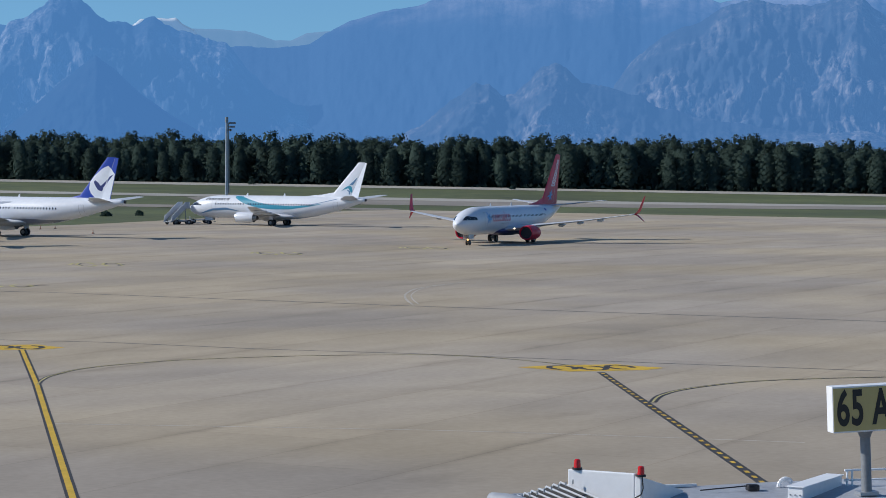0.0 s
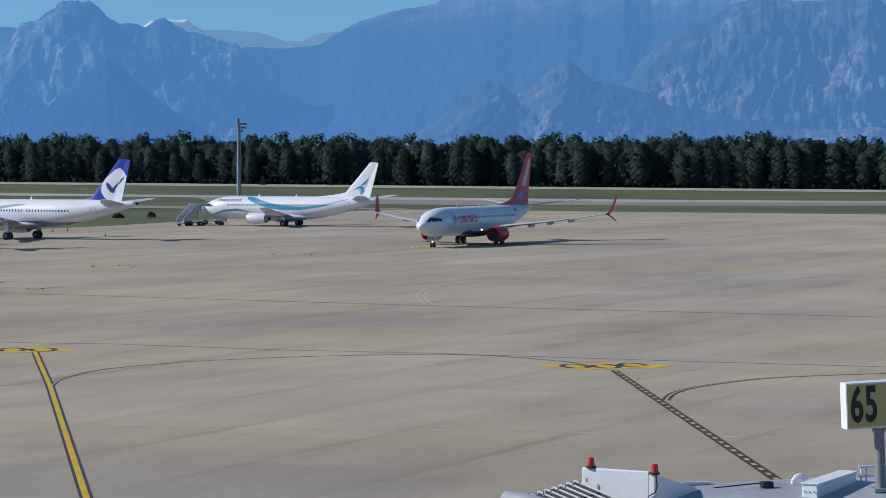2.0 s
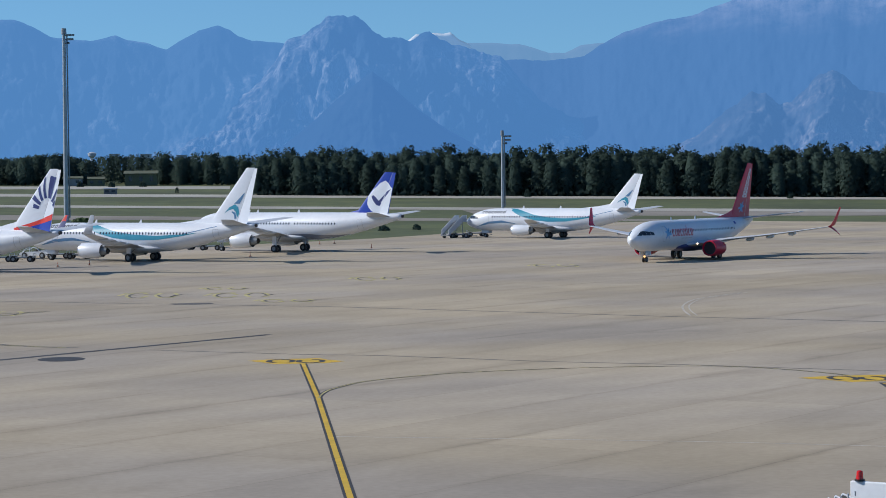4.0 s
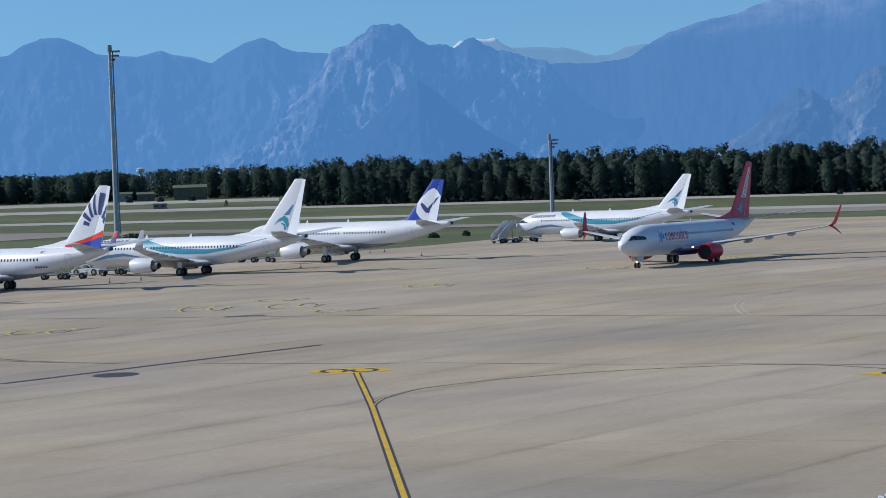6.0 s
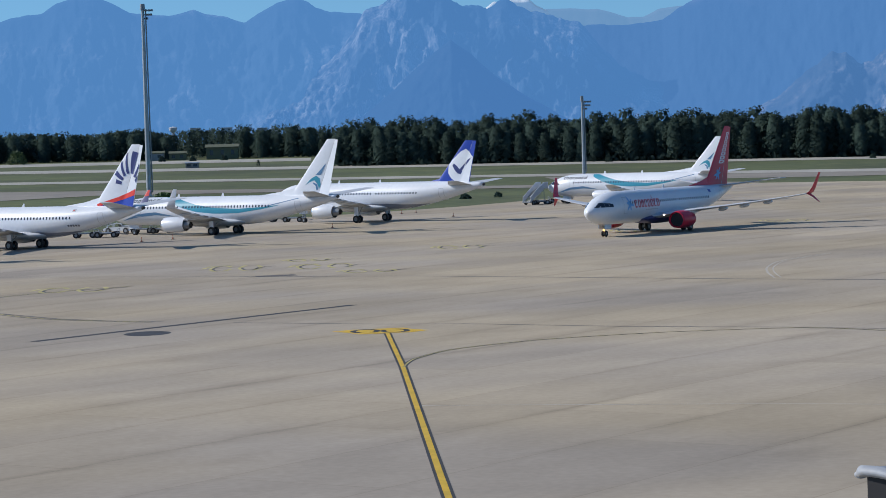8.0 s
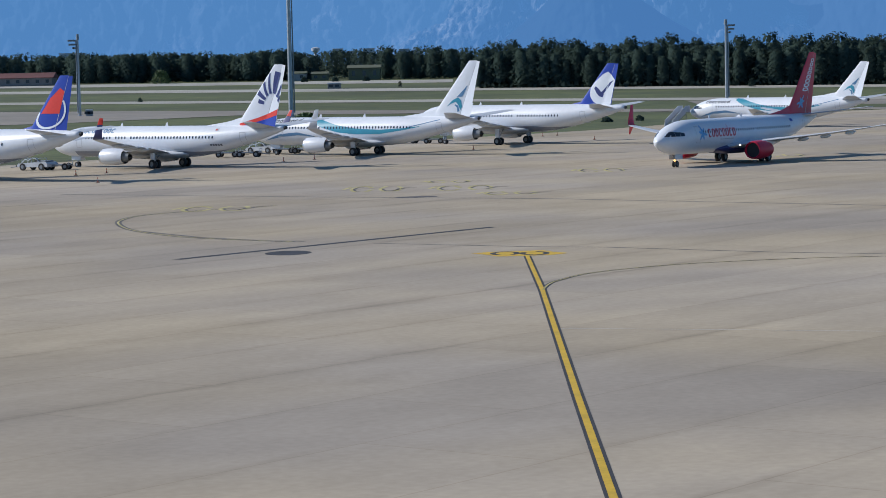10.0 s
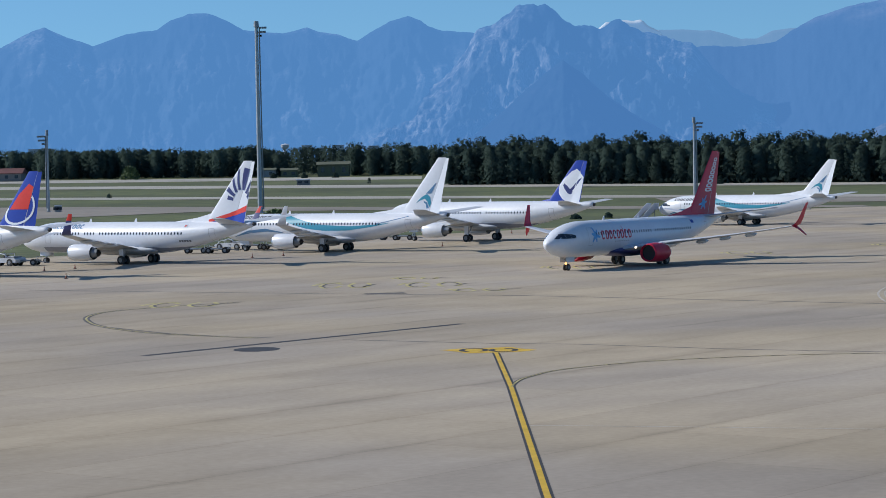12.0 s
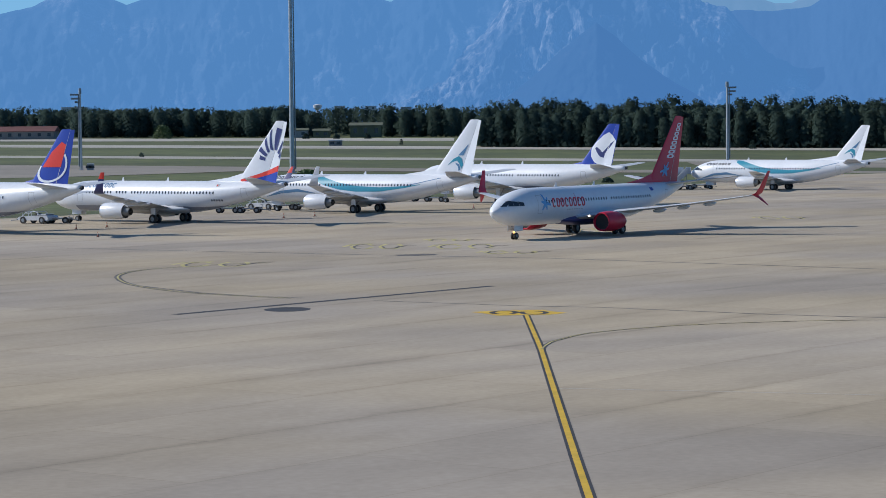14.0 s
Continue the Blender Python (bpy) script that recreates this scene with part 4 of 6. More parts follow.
            if L.get("split"):
                bm = bmesh.new()
                secs = []
                for y, z, le, ch in ((S.span - 0.02, S.tip_z, tp[0] - 0.25, 1.2), (S.span + 0.35, S.tip_z - 0.3, tp[0] - 0.8, 0.8), (S.span + 0.95, S.tip_z - 1.05, tp[0] - 1.7, 0.25)):
                    secs.append([(x, side * (y + (zz - z) * 0.8), z + (zz - z) * 0.5) for x, _, zz in airfoil(le, le - ch, y, z, 0.045)])
                loft(bm, secs)
                part("lower_winglet", bm, L["winglet"], wing, smooth=True)
        # landing lamp in the wing root
        if L.get("lights"):
            bm = bmesh.new()
            bmesh.ops.create_uvsphere(bm, u_segments=10, v_segments=6, radius=0.11, matrix=Matrix.Translation((rt[0] - 0.72, side * 2.75, S.wing_z + 0.14)))
            part("landing_lamp", bm, GLOW, wing, "lit landing lamp")
        # engine
        eng = new("engine")
        eng.parent = plane
        ex, ey, ez, r = S.eng_x, side * S.eng_y, S.eng_z, S.eng_r
        ln = S.eng_len

        def turn(profile, seg=28, flat=0.0):
            return [[(ex - px, ey + pr * math.cos(2 * math.pi * k / seg), ez + pr * math.sin(2 * math.pi * k / seg) * (1 - flat * (math.sin(2 * math.pi * k / seg) < 0))) for k in range(seg)] for px, pr in profile]
        bm = loft(bmesh.new(), turn([(0.30, 0.80 * r), (0.06, 0.86 * r), (0, 0.91 * r), (0.08, 0.97 * r), (0.30, 1.0 * r)], flat=0.08), cap=False)
        part("intake_lip", bm, L.get("lip", METAL), eng, smooth="all")
        bm = loft(bmesh.new(), turn([(0.27, 0.998 * r), (0.9, 1.05 * r), (1.9, 1.05 * r), (2.9, 0.96 * r), (3.6, 0.82 * r)], flat=0.08), cap=False)
        part("cowl", bm, L.get("engine", WHITE), eng, smooth="all")
        # duct capped at its mouth: near-black disc painted for the shade inside
        bm = loft(bmesh.new(), turn([(0.30, 0.80 * r), (1.0, 0.78 * r), (1.02, 0.05)]), cap=True)
        part("intake_duct", bm, DARK, eng, smooth=True)
        bm = bmesh.new()
        for k in range(18):
            a = 2 * math.pi * k / 18
            c, s = math.cos(a), math.sin(a)
            vs = [bm.verts.new((ex - 0.80 - dx, ey + rr * c - w * s, ez + rr * s + w * c)) for rr, w, dx in ((0.22, -0.05, 0), (0.22, 0.05, 0.1), (0.76 * r, 0.12, 0.12), (0.76 * r, -0.10, 0))]
            bm.faces.new(vs)
        part("fan", bm, FAN_METAL, eng)
        bm = loft(bmesh.new(), turn([(0.45, 0.02), (0.6, 0.12), (0.85, 0.22)], 14), cap=True)
        part("spinner", bm, LAMP_GREY, eng, smooth="all")
        bm = loft(bmesh.new(), turn([(3.2, 0.66 * r), (3.7, 0.58 * r), (ln, 0.42 * r)]), cap=False)
        part("core_cowl", bm, LAMP_GREY, eng, smooth="all")
        bm = loft(bmesh.new(), turn([(3.5, 0.38 * r), (ln, 0.32 * r), (ln + 0.4, 0.04)], 16), cap=True)
        part("exhaust_cone", bm, DARK, eng, smooth="all")
        # near-black ring closes the gap, painted for the shade within
        bm = loft(bmesh.new(), turn([(3.55, 0.81 * r), (3.45, 0.6 * r)]), cap=False)
        part("fan_nozzle", bm, DARK, eng)
        # pylon
        bm = bmesh.new()
        fy = (S.eng_y - 1.85) / (kk[0] - 1.85)
        wz = S.wing_z + (zk - S.wing_z) * fy
        wl = rt[0] + (kk[1] - rt[0]) * fy
        loft(bm, [[(ex - 0.9, ey + 0.05, ez + 0.95 * r), (ex - 3.6, ey + 0.2, ez + 0.55 * r), (ex - 5.6, ey + 0.1, wz - 0.2), (wl - 1.6, ey + 0.2, wz), (wl + 0.1, ey + 0.18, wz + 0.1)],
                  [(ex - 0.9, ey - 0.05, ez + 0.95 * r), (ex - 3.6, ey - 0.2, ez + 0.55 * r), (ex - 5.6, ey - 0.1, wz - 0.2), (wl - 1.6, ey - 0.2, wz), (wl + 0.1, ey - 0.18, wz + 0.1)]])
        part("pylon", bm, L.get("pylon", WHITE), eng, smooth=True)
        # tailplane
        st = S.stab
        bm = bmesh.new()
        secs = [airfoil(st[0] + 0.3, st[1] + 0.05, 0.15, st[5] - 0.05, 0.05), airfoil(st[0], st[1], 0.7, st[5], 0.05), airfoil((st[0] + st[2]) / 2, (st[1] + st[3]) / 2, st[4] / 2 + 0.35, (st[5] + st[6]) / 2, 0.045),
                airfoil(st[2], st[3], st[4], st[6], 0.045)]
        loft(bm, [[(x, side * y, z) for x, y, z in s] for s in secs])
        part("tailplane", bm, GREY_PAINT, plane, smooth=True)
        # main gear
        gx, gy = S.main_gear, side * S.track
        bm = tube(bmesh.new(), (gx, gy, 0.5), (gx + 0.05, gy, S.wing_z), 0.13, 0.16)
        tube(bm, (gx, gy - 0.5, 0.55), (gx, gy + 0.5, 0.55), 0.09)
        tube(bm, (gx, gy, 1.0), (gx, gy - side * 1.2, S.wing_z - 0.1), 0.07)
        part("gear_leg", bm, GALV, plane)
        bm = box(bmesh.new(), gx - 0.35, gx + 0.35, gy + side * 0.42 - 0.02, gy + side * 0.42 + 0.02, 0.95, S.wing_z - 0.05, 0.01)
        part("gear_door", bm, L.get("gear_door", WHITE), plane)
    # fin, rudder joint, dorsal fillet
    bm = bmesh.new()
    rings = []
    us = [0.7 * (k / 10) ** 1.5 for k in range(11)]
    for v in (-0.06, 0, 0.2, 0.4, 0.6, 0.8, 0.95, 1.0):
        rings.append([(S.fin(u, v)[0], S.fin(u, v)[1], S.fin(u, v)[2]) for u in us] + [(S.fin(u, v)[0], -S.fin(u, v)[1], S.fin(u, v)[2]) for u in us[:0:-1]])
    loft(bm, rings)
    fin = part("fin", bm, L["fin"], plane, smooth=True)
    turn_r = L.get("rudder", 0)
    bm = bmesh.new()
    us = [0.705, 0.8, 0.9, 1.0]
    loft(bm, [[(S.fin(u, v)[0], S.fin(u, v)[1] + S.swing(u, v, turn_r), S.fin(u, v)[2]) for u in us] + [(S.fin(u, v)[0], -S.fin(u, v)[1] + S.swing(u, v, turn_r), S.fin(u, v)[2]) for u in us[-2::-1]]
              for v in (0.02, 0.2, 0.4, 0.6, 0.8, 0.985)])
    part("rudder", bm, L["fin"], fin, smooth=True)
    bm = bmesh.new()
    fx, fz = S.fin(0, 0.17)[0], S.fin(0, 0.17)[2]
    loft(bm, [[(S.dorsal, 0.02, S.top - 0.06), (S.dorsal, 0, S.top - 0.02), (S.dorsal, -0.02, S.top - 0.06)],
              [((S.dorsal + fx) / 2 - 0.6, 0.12, S.top - 0.1), ((S.dorsal + fx) / 2 - 0.6, 0, S.top + (fz - S.top) * 0.42), ((S.dorsal + fx) / 2 - 0.6, -0.12, S.top - 0.1)],
              [(fx - 0.8, 0.22, S.top - 0.2), (fx - 0.25, 0, fz), (fx - 0.8, -0.22, S.top - 0.2)]])
    part("dorsal_fin", bm, L.get("dorsal", L["fin"]), plane, smooth=True)
    for side in (1, -1):
        bm = bmesh.new()
        sheet(bm, [(0.70, 0.02), (0.715, 0.02)], [(0.70, 0.98), (0.715, 0.98)], lambda u, v: (S.fin(u, v)[0], side * (S.fin(u, v)[1] + 0.015), S.fin(u, v)[2]), 6)
        part("rudder_joint", bm, LINE_GREY, fin)
        for layer, (name, low, high, material) in enumerate(L.get("fin_art", ())):
            bm = bmesh.new()
            k = np.linspace(0, len(low) - 1, 17)
            low, high = ([(float(np.interp(i, range(len(q)), [a[0] for a in q])), float(np.interp(i, range(len(q)), [a[1] for a in q]))) for i in k] for q in (low, high))
            sheet(bm, low, high, lambda u, v: (S.fin(u, v)[0], side * (S.fin(u, v)[1] + 0.020 + 0.004 * min(layer, 6)) + S.swing(u, v, turn_r), S.fin(u, v)[2]), 8)
            part(name, bm, material, fin)
        for name, low, high, material in L.get("body_art", ()):
            if name == "word_ring":
                skin_part(name, low, high, material, side, n=1, off=0.018)
                continue
            xsamp = np.linspace(low[0][0], low[-1][0], 28) if len(low) > 2 else None
            if xsamp is not None:
                skin_part(name, lerp_line(low[::-1], xsamp), lerp_line(high[::-1], xsamp), material, side, n=5)
            else:
                skin_part(name, low, high, material, side, n=4, off=0.018)
    # tail cone outlet, aerials
    bm = tube(bmesh.new(), (-S.length + 0.12, 0, S.tail_z), (-S.length - 0.22, 0, S.tail_z + 0.02), 0.27, 0.2, 14)
    part("tail_outlet", bm, DARK, plane)
    for ax in (-11.5, -19.0):
        bm = bmesh.new()
        loft(bm, [[(ax, 0.02, S.top - 0.03), (ax - 0.45, 0.02, S.top - 0.03), (ax - 0.45, -0.02, S.top - 0.03), (ax, -0.02, S.top - 0.03)],
                  [(ax - 0.25, 0.012, S.top + 0.42), (ax - 0.42, 0.012, S.top + 0.42), (ax - 0.42, -0.012, S.top + 0.42), (ax - 0.25, -0.012, S.top + 0.42)]])
        part("aerial", bm, WHITE, plane)
    # nose gear
    nx = S.nose_gear
    bm = tube(bmesh.new(), (nx, 0, 0.35), (nx - 0.1, 0, S.bottom + 0.4), 0.08, 0.1)
    tube(bm, (nx, -0.3, 0.35), (nx, 0.3, 0.35), 0.06)
    tube(bm, (nx, 0, 0.8), (nx + 0.8, 0, S.bottom + 0.25), 0.04)
    part("nose_gear_leg", bm, GALV, plane)
    for side in (1, -1):
        bm = box(bmesh.new(), nx - 0.9, nx + 0.7, side * 0.42 - 0.015, side * 0.42 + 0.015, S.bottom - 0.45, S.bottom + 0.15, 0.01)
        part("nose_gear_door", bm, L.get("gear_door", WHITE), plane)
    if L.get("lights"):
        bm = bmesh.new()
        bmesh.ops.create_uvsphere(bm, u_segments=10, v_segments=6, radius=0.13, matrix=Matrix.Translation((nx + 0.16, 0, 0.75)))
        part("nose_lamp", bm, GLOW_RED, plane, "lit taxi lamp")
    # wheels
    wheels = []

    def wheel(x, y, r, w):
        bm = bmesh.new()
        seg = 24
        prof = [(-w / 2, r * 0.55), (-w / 2, r * 0.86), (-w * 0.34, r * 0.98), (0, r), (w * 0.34, r * 0.98), (w / 2, r * 0.86), (w / 2, r * 0.55)]
        loft(bm, [[(pr * math.cos(2 * math.pi * k / seg), py, pr * math.sin(2 * math.pi * k / seg)) for k in range(seg)] for py, pr in prof], cap=False)
        o = part("wheel", bm, RUBBER, plane, smooth=True)
        o.location = (x, y, r)
        bm = bmesh.new()
        tube(bm, (0, -w * 0.38, 0), (0, w * 0.38, 0), r * 0.56, seg=18)
        for k in range(6):
            a = math.pi * k / 3
            tube(bm, (r * 0.34 * math.cos(a), -w * 0.42, r * 0.34 * math.sin(a)), (r * 0.34 * math.cos(a), w * 0.42, r * 0.34 * math.sin(a)), r * 0.09, seg=6)
        part("rim", bm, LAMP_GREY, o)
        wheels.append((o, r))
    for side in (1, -1):
        for k in (-0.43, 0.43):
            wheel(S.main_gear, side * S.track + k, 0.56, 0.40)
        wheel(nx, side * 0.2, 0.35, 0.2)
    return plane, wheels


# ---- liveries ----
def word(x0, x1, z0, z1, count, material, gap=0.28, lean=0.0, tall=()):
    """Bars in place of a word, one for each letter."""
    out = []
    step = (x1 - x0) / count
    for i in range(count):
        a = x0 + step * i
        b = a + step * (1 - gap)
        top = z1 + ((z1 - z0) * 0.35 if i in tall else 0)
        out.append(("word_bar", [(a, z0), (b, z0)], [(a + lean, top), (b + lean, top)], material))
    return out


def oval(cx, cz, rx, rz, a0=0.0, a1=360.0, power=0.7):
    """Seventeen points round a soft-cornered oval."""
    out = []
    for k in range(17):
        a = radians(a0 + (a1 - a0) * k / 16)
        c, d = math.cos(a), math.sin(a)
        out.append((cx + rx * math.copysign(abs(c) ** power, c), cz + rz * math.copysign(abs(d) ** power, d)))
    return out


def letters(x0, x1, z0, z1, count, material, tall=(), weight=0.26):
    """Plain letter-sized rings in place of a word, some open, some with a stem."""
    out = []
    step = (x1 - x0) / count
    w, h = step * 0.43, (z1 - z0) / 2
    t = abs(step) * weight
    zc = (z0 + z1) / 2
    for i in range(count):
        c = x0 + step * (i + 0.5)
        a0, a1 = (40, 320) if i % 3 == 0 else (-90, 270)
        inner = abs(w) - t
        out.append(("word_ring", oval(c, zc, w, h, a0, a1), oval(c, zc, math.copysign(inner, w), h - t * 0.8, a0, a1), material))
        if i in tall:
            e = c + w * 0.72
            out.append(("word_bar", [(e, zc), (e + w * 0.3, zc)], [(e, z1 + h * 0.75), (e + w * 0.3, z1 + h * 0.75)], material))
    return out


def star(cx, cz, r, material, up=1.0):
    out = []
    for k in range(6):
        a = radians(60 * k + 12)
        c, s = math.cos(a), math.sin(a)
        rr = r * (1.0 if k % 2 else 0.8)
        out.append(("star_ray", [(cx - 0.24 * r * s, cz + 0.24 * r * c * up), (cx + 0.24 * r * s, cz - 0.24 * r * c * up)],
                    [(cx + rr * c - 0.10 * r * s, cz + (rr * s + 0.10 * r * c) * up), (cx + rr * c + 0.10 * r * s, cz + (rr * s - 0.10 * r * c) * up)], material))
    return out


def swoosh(S):
    """A teal band that drops from the roof behind the cockpit, runs along the windows and rises to the tail."""
    t, b = S.top, S.bottom
    k = S.length / 38.0
    low = [(-29.5 * k, t - 1.35), (-27 * k, t - 1.80), (-23 * k, t - 2.30), (-19 * k, t - 2.34), (-16 * k, t - 2.05), (-13.2 * k, t - 1.40), (-11.6 * k, t - 0.75), (-10.2 * k, t - 0.10)]
    high = [(-29.5 * k, t - 1.30), (-27 * k, t - 1.55), (-23 * k, t - 1.72), (-19 * k, t - 1.55), (-16 * k, t - 1.10), (-13.2 * k, t - 0.42), (-12.4 * k, t - 0.14), (-10.2 * k, t - 0.02)]
    low2 = [(-12.0 * k, b + 1.25), (-9.0 * k, b + 1.45), (-6.0 * k, b + 1.20), (-3.2 * k, b + 0.72)]
    high2 = [(-12.0 * k, b + 1.30), (-9.0 * k, b + 1.85), (-6.0 * k, b + 1.62), (-3.2 * k, b + 0.76)]
    low3 = [(-32.5 * k, t - 0.50), (-29 * k, t - 1.22), (-27.5 * k, t - 1.5)]
    high3 = [(-32.5 * k, t - 0.40), (-29 * k, t - 1.12), (-27.5 * k, t - 1.4)]
    return [("swoosh", low[::-1], high[::-1], TEAL), ("nose_stripe", low2[::-1], high2[::-1], STEEL_BLUE), ("tail_stripe", low3[::-1], high3[::-1], STEEL_BLUE)]


def wave_fin():
    """A teal crescent bird with a grey feather on a white fin."""
    return [("bird_wing", [(0.26, 0.20), (0.34, 0.25), (0.46, 0.28), (0.58, 0.22), (0.68, 0.13)], [(0.26, 0.21), (0.33, 0.31), (0.46, 0.36), (0.60, 0.31), (0.69, 0.20)], TEAL),
            ("bird_wing", [(0.46, 0.22), (0.56, 0.18), (0.62, 0.10)], [(0.46, 0.24), (0.58, 0.21), (0.66, 0.12)], STEEL_BLUE),
            ("bird_feather", [(0.42, 0.37), (0.60, 0.37)], [(0.62, 0.56), (0.64, 0.56)], STEEL_BLUE)]


def sun_rays(S):
    """Navy wedges fanning out from a low centre on the fin, longest at the top."""
    out = []
    h = S.fin_top - S.fin_base

    def uv(x, z):
        v = min(0.97, max(0.03, (z - S.fin_base) / h))
        lx = S.fin_root[0] + (S.fin_tip[0] - S.fin_root[0]) * v
        tx = S.fin_root[1] + (S.fin_tip[1] - S.fin_root[1]) * v
        return min(0.98, max(0.05, (lx - x) / (lx - tx))), v
    cx, cz = -36.3, S.fin_base + 0.34 * h
    for a, r0, r1 in ((16, 1.3, 2.2), (38, 1.3, 2.7), (60, 1.4, 3.3), (82, 1.5, 4.0), (104, 1.5, 4.2), (127, 1.3, 3.1), (152, 1.1, 2.3)):
        c, s = math.cos(radians(a)), math.sin(radians(a))
        w0, w1 = 0.19, 0.19 + 0.09 * (r1 - r0)
        out.append(("sun_ray", [uv(cx + r0 * c + w0 * s, cz + r0 * s - w0 * c), uv(cx + r0 * c - w0 * s, cz + r0 * s + w0 * c)],
                    [uv(cx + r1 * c + w1 * s, cz + r1 * s - w1 * c), uv(cx + r1 * c - w1 * s, cz + r1 * s + w1 * c)], NAVY))
    return out


LIV_TEAL = dict(fin=WHITE, rudder=13, winglet=None, skip=(12,), body_art=[], fin_art=wave_fin())
RED_LIV = dict(fin=RED, dorsal=RED, engine=RED, lip=RED, fairing=NAVY, winglet=RED, split=True, lights=True, gear_door=WHITE, winglet_label="red split winglet",
               body_art=letters(-8.2, -14.6, 3.15, 4.12, 8, RED, tall=(5,)) + star(-7.0, 3.65, 0.95, SKY_BLUE) + word(-11.0, -14.2, 2.82, 2.92, 7, LINE_GREY) + [("flag", [(-28.6, 4.35), (-29.3, 4.35)], [(-28.6, 4.7), (-29.3, 4.7)], BLUE)],
               fin_art=[("word_ring", oval(0.50 + 0.012 * i, 0.405 + 0.066 * i, 0.17, 0.030), oval(0.50 + 0.012 * i, 0.405 + 0.066 * i, 0.085, 0.014), WHITE) for i in range(8)]
               + [(n, [(u * 0.9, v * 0.6) for u, v in lo], [(u * 0.9, v * 0.6) for u, v in hi], m) for n, lo, hi, m in star(0.46, 0.34, 0.2, SKY_BLUE, 1.0)])
SUN_LIV = dict(fin=WHITE, rudder=13, winglet=NAVY, winglet_tip=ORANGE_RED, belly=0.75, engine=WHITE, skip=(9, 14), winglet_label="navy winglet with red tip",
               body_art=letters(-5.2, -11.8, 4.35, 4.95, 10, STEEL_BLUE, tall=(0, 3)) + word(-27.6, -29.4, 2.75, 2.98, 5, LETTER_GREY) + [("flag", [(-28.2, 4.55), (-28.75, 4.55)], [(-28.2, 4.85), (-28.75, 4.85)], LINE_GREY), ("flag_mark", [(-28.3, 4.62), (-28.5, 4.62)], [(-28.3, 4.78), (-28.5, 4.78)], ORANGE_RED)],
               fin_art=[("base_band", [(0.0, -0.02), (0.5, -0.02), (0.99, -0.02)], [(0.0, 0.0), (0.5, 0.09), (0.99, 0.19)], BLUE),
                        ("red_band", [(0.0, 0.0), (0.5, 0.09), (0.99, 0.19)], [(0.0, 0.05), (0.5, 0.16), (0.99, 0.29)], ORANGE_RED)]
               + sun_rays(B738))
BLUE_LIV = dict(fin=BLUE, rudder=10, dorsal=BLUE, winglet=None, belly=0.9, skip=(11, 25),
                body_art=word(-5.0, -9.0, 4.55, 5.1, 5, LETTER_GREY),
                fin_art=[("white_field", [(0.03, 0.42), (0.2, 0.23), (0.42, 0.09), (0.62, 0.01), (0.98, 0.01)], [(0.03, 0.56), (0.2, 0.74), (0.45, 0.80), (0.7, 0.73), (0.98, 0.60)], WHITE),
                         ("bird_wing", [(0.18, 0.42), (0.36, 0.31), (0.52, 0.22), (0.68, 0.19)], [(0.20, 0.46), (0.38, 0.40), (0.54, 0.32), (0.70, 0.25)], NAVY),
                         ("bird_wing", [(0.52, 0.30), (0.62, 0.26)], [(0.74, 0.54), (0.90, 0.60)], NAVY)])
ONUR_LIV = dict(fin=BLUE, dorsal=BLUE, winglet=None, belly=0.9,
                fin_art=[("red_field", [(0.10, 0.32), (0.4, 0.32), (0.72, 0.32)], [(0.16, 0.60), (0.42, 0.78), (0.70, 0.72)], ORANGE_RED)]
                + [("white_arc", [(0.46 + 0.40 * math.cos(radians(a)), 0.34 + 0.26 * math.sin(radians(a))), (0.46 + 0.46 * math.cos(radians(a)), 0.34 + 0.30 * math.sin(radians(a)))],
                    [(0.46 + 0.40 * math.cos(radians(a + 13)), 0.34 + 0.26 * math.sin(radians(a + 13))), (0.46 + 0.46 * math.cos(radians(a + 13)), 0.34 + 0.30 * math.sin(radians(a + 13)))], WHITE) for a in range(180, 405, 12)])

PARKED = "airliners parked in a row"
LIV_A = dict(LIV_TEAL, body_art=swoosh(B734) + letters(-4.0, -9.0, 4.3, 4.7, 8, LETTER_GREY, tall=(0, 7)))
airliner(B734, pose(40.4, 453.0, 0, 0, 0, 143.2), "white airliner with a teal swoosh and no winglets, parked", LIV_A, PARKED)
LIV_B = dict(LIV_TEAL, winglet=WHITE, body_art=swoosh(B738) + letters(-4.2, -9.4, 4.5, 4.95, 8, LETTER_GREY, tall=(0, 7)))
airliner(B738, pose(-29.5, 358.5, 0, 0, 0, 146.0), "white airliner with a teal swoosh and white winglets, parked", LIV_B, PARKED)
airliner(A320, pose(-6.9, 391.7, 0, 0, 0, 144.1), "white airliner with a blue and white fin, parked", BLUE_LIV, PARKED)
airliner(B738, pose(-52.9, 328.3, 0, 0, 0, 145.5), "white airliner with blue sun rays on its fin, parked", SUN_LIV, PARKED)
airliner(A320, pose(-71.9, 300.9, 0, 0, 0, 143), "white airliner with a blue and red fin, parked", ONUR_LIV, PARKED)
MOVER, MOVER_WHEELS = airliner(B738, pose(65.4, 335.4, 0, 0, 0, -126), "white airliner with red fin and engines taxiing with lamps lit", RED_LIV, "")
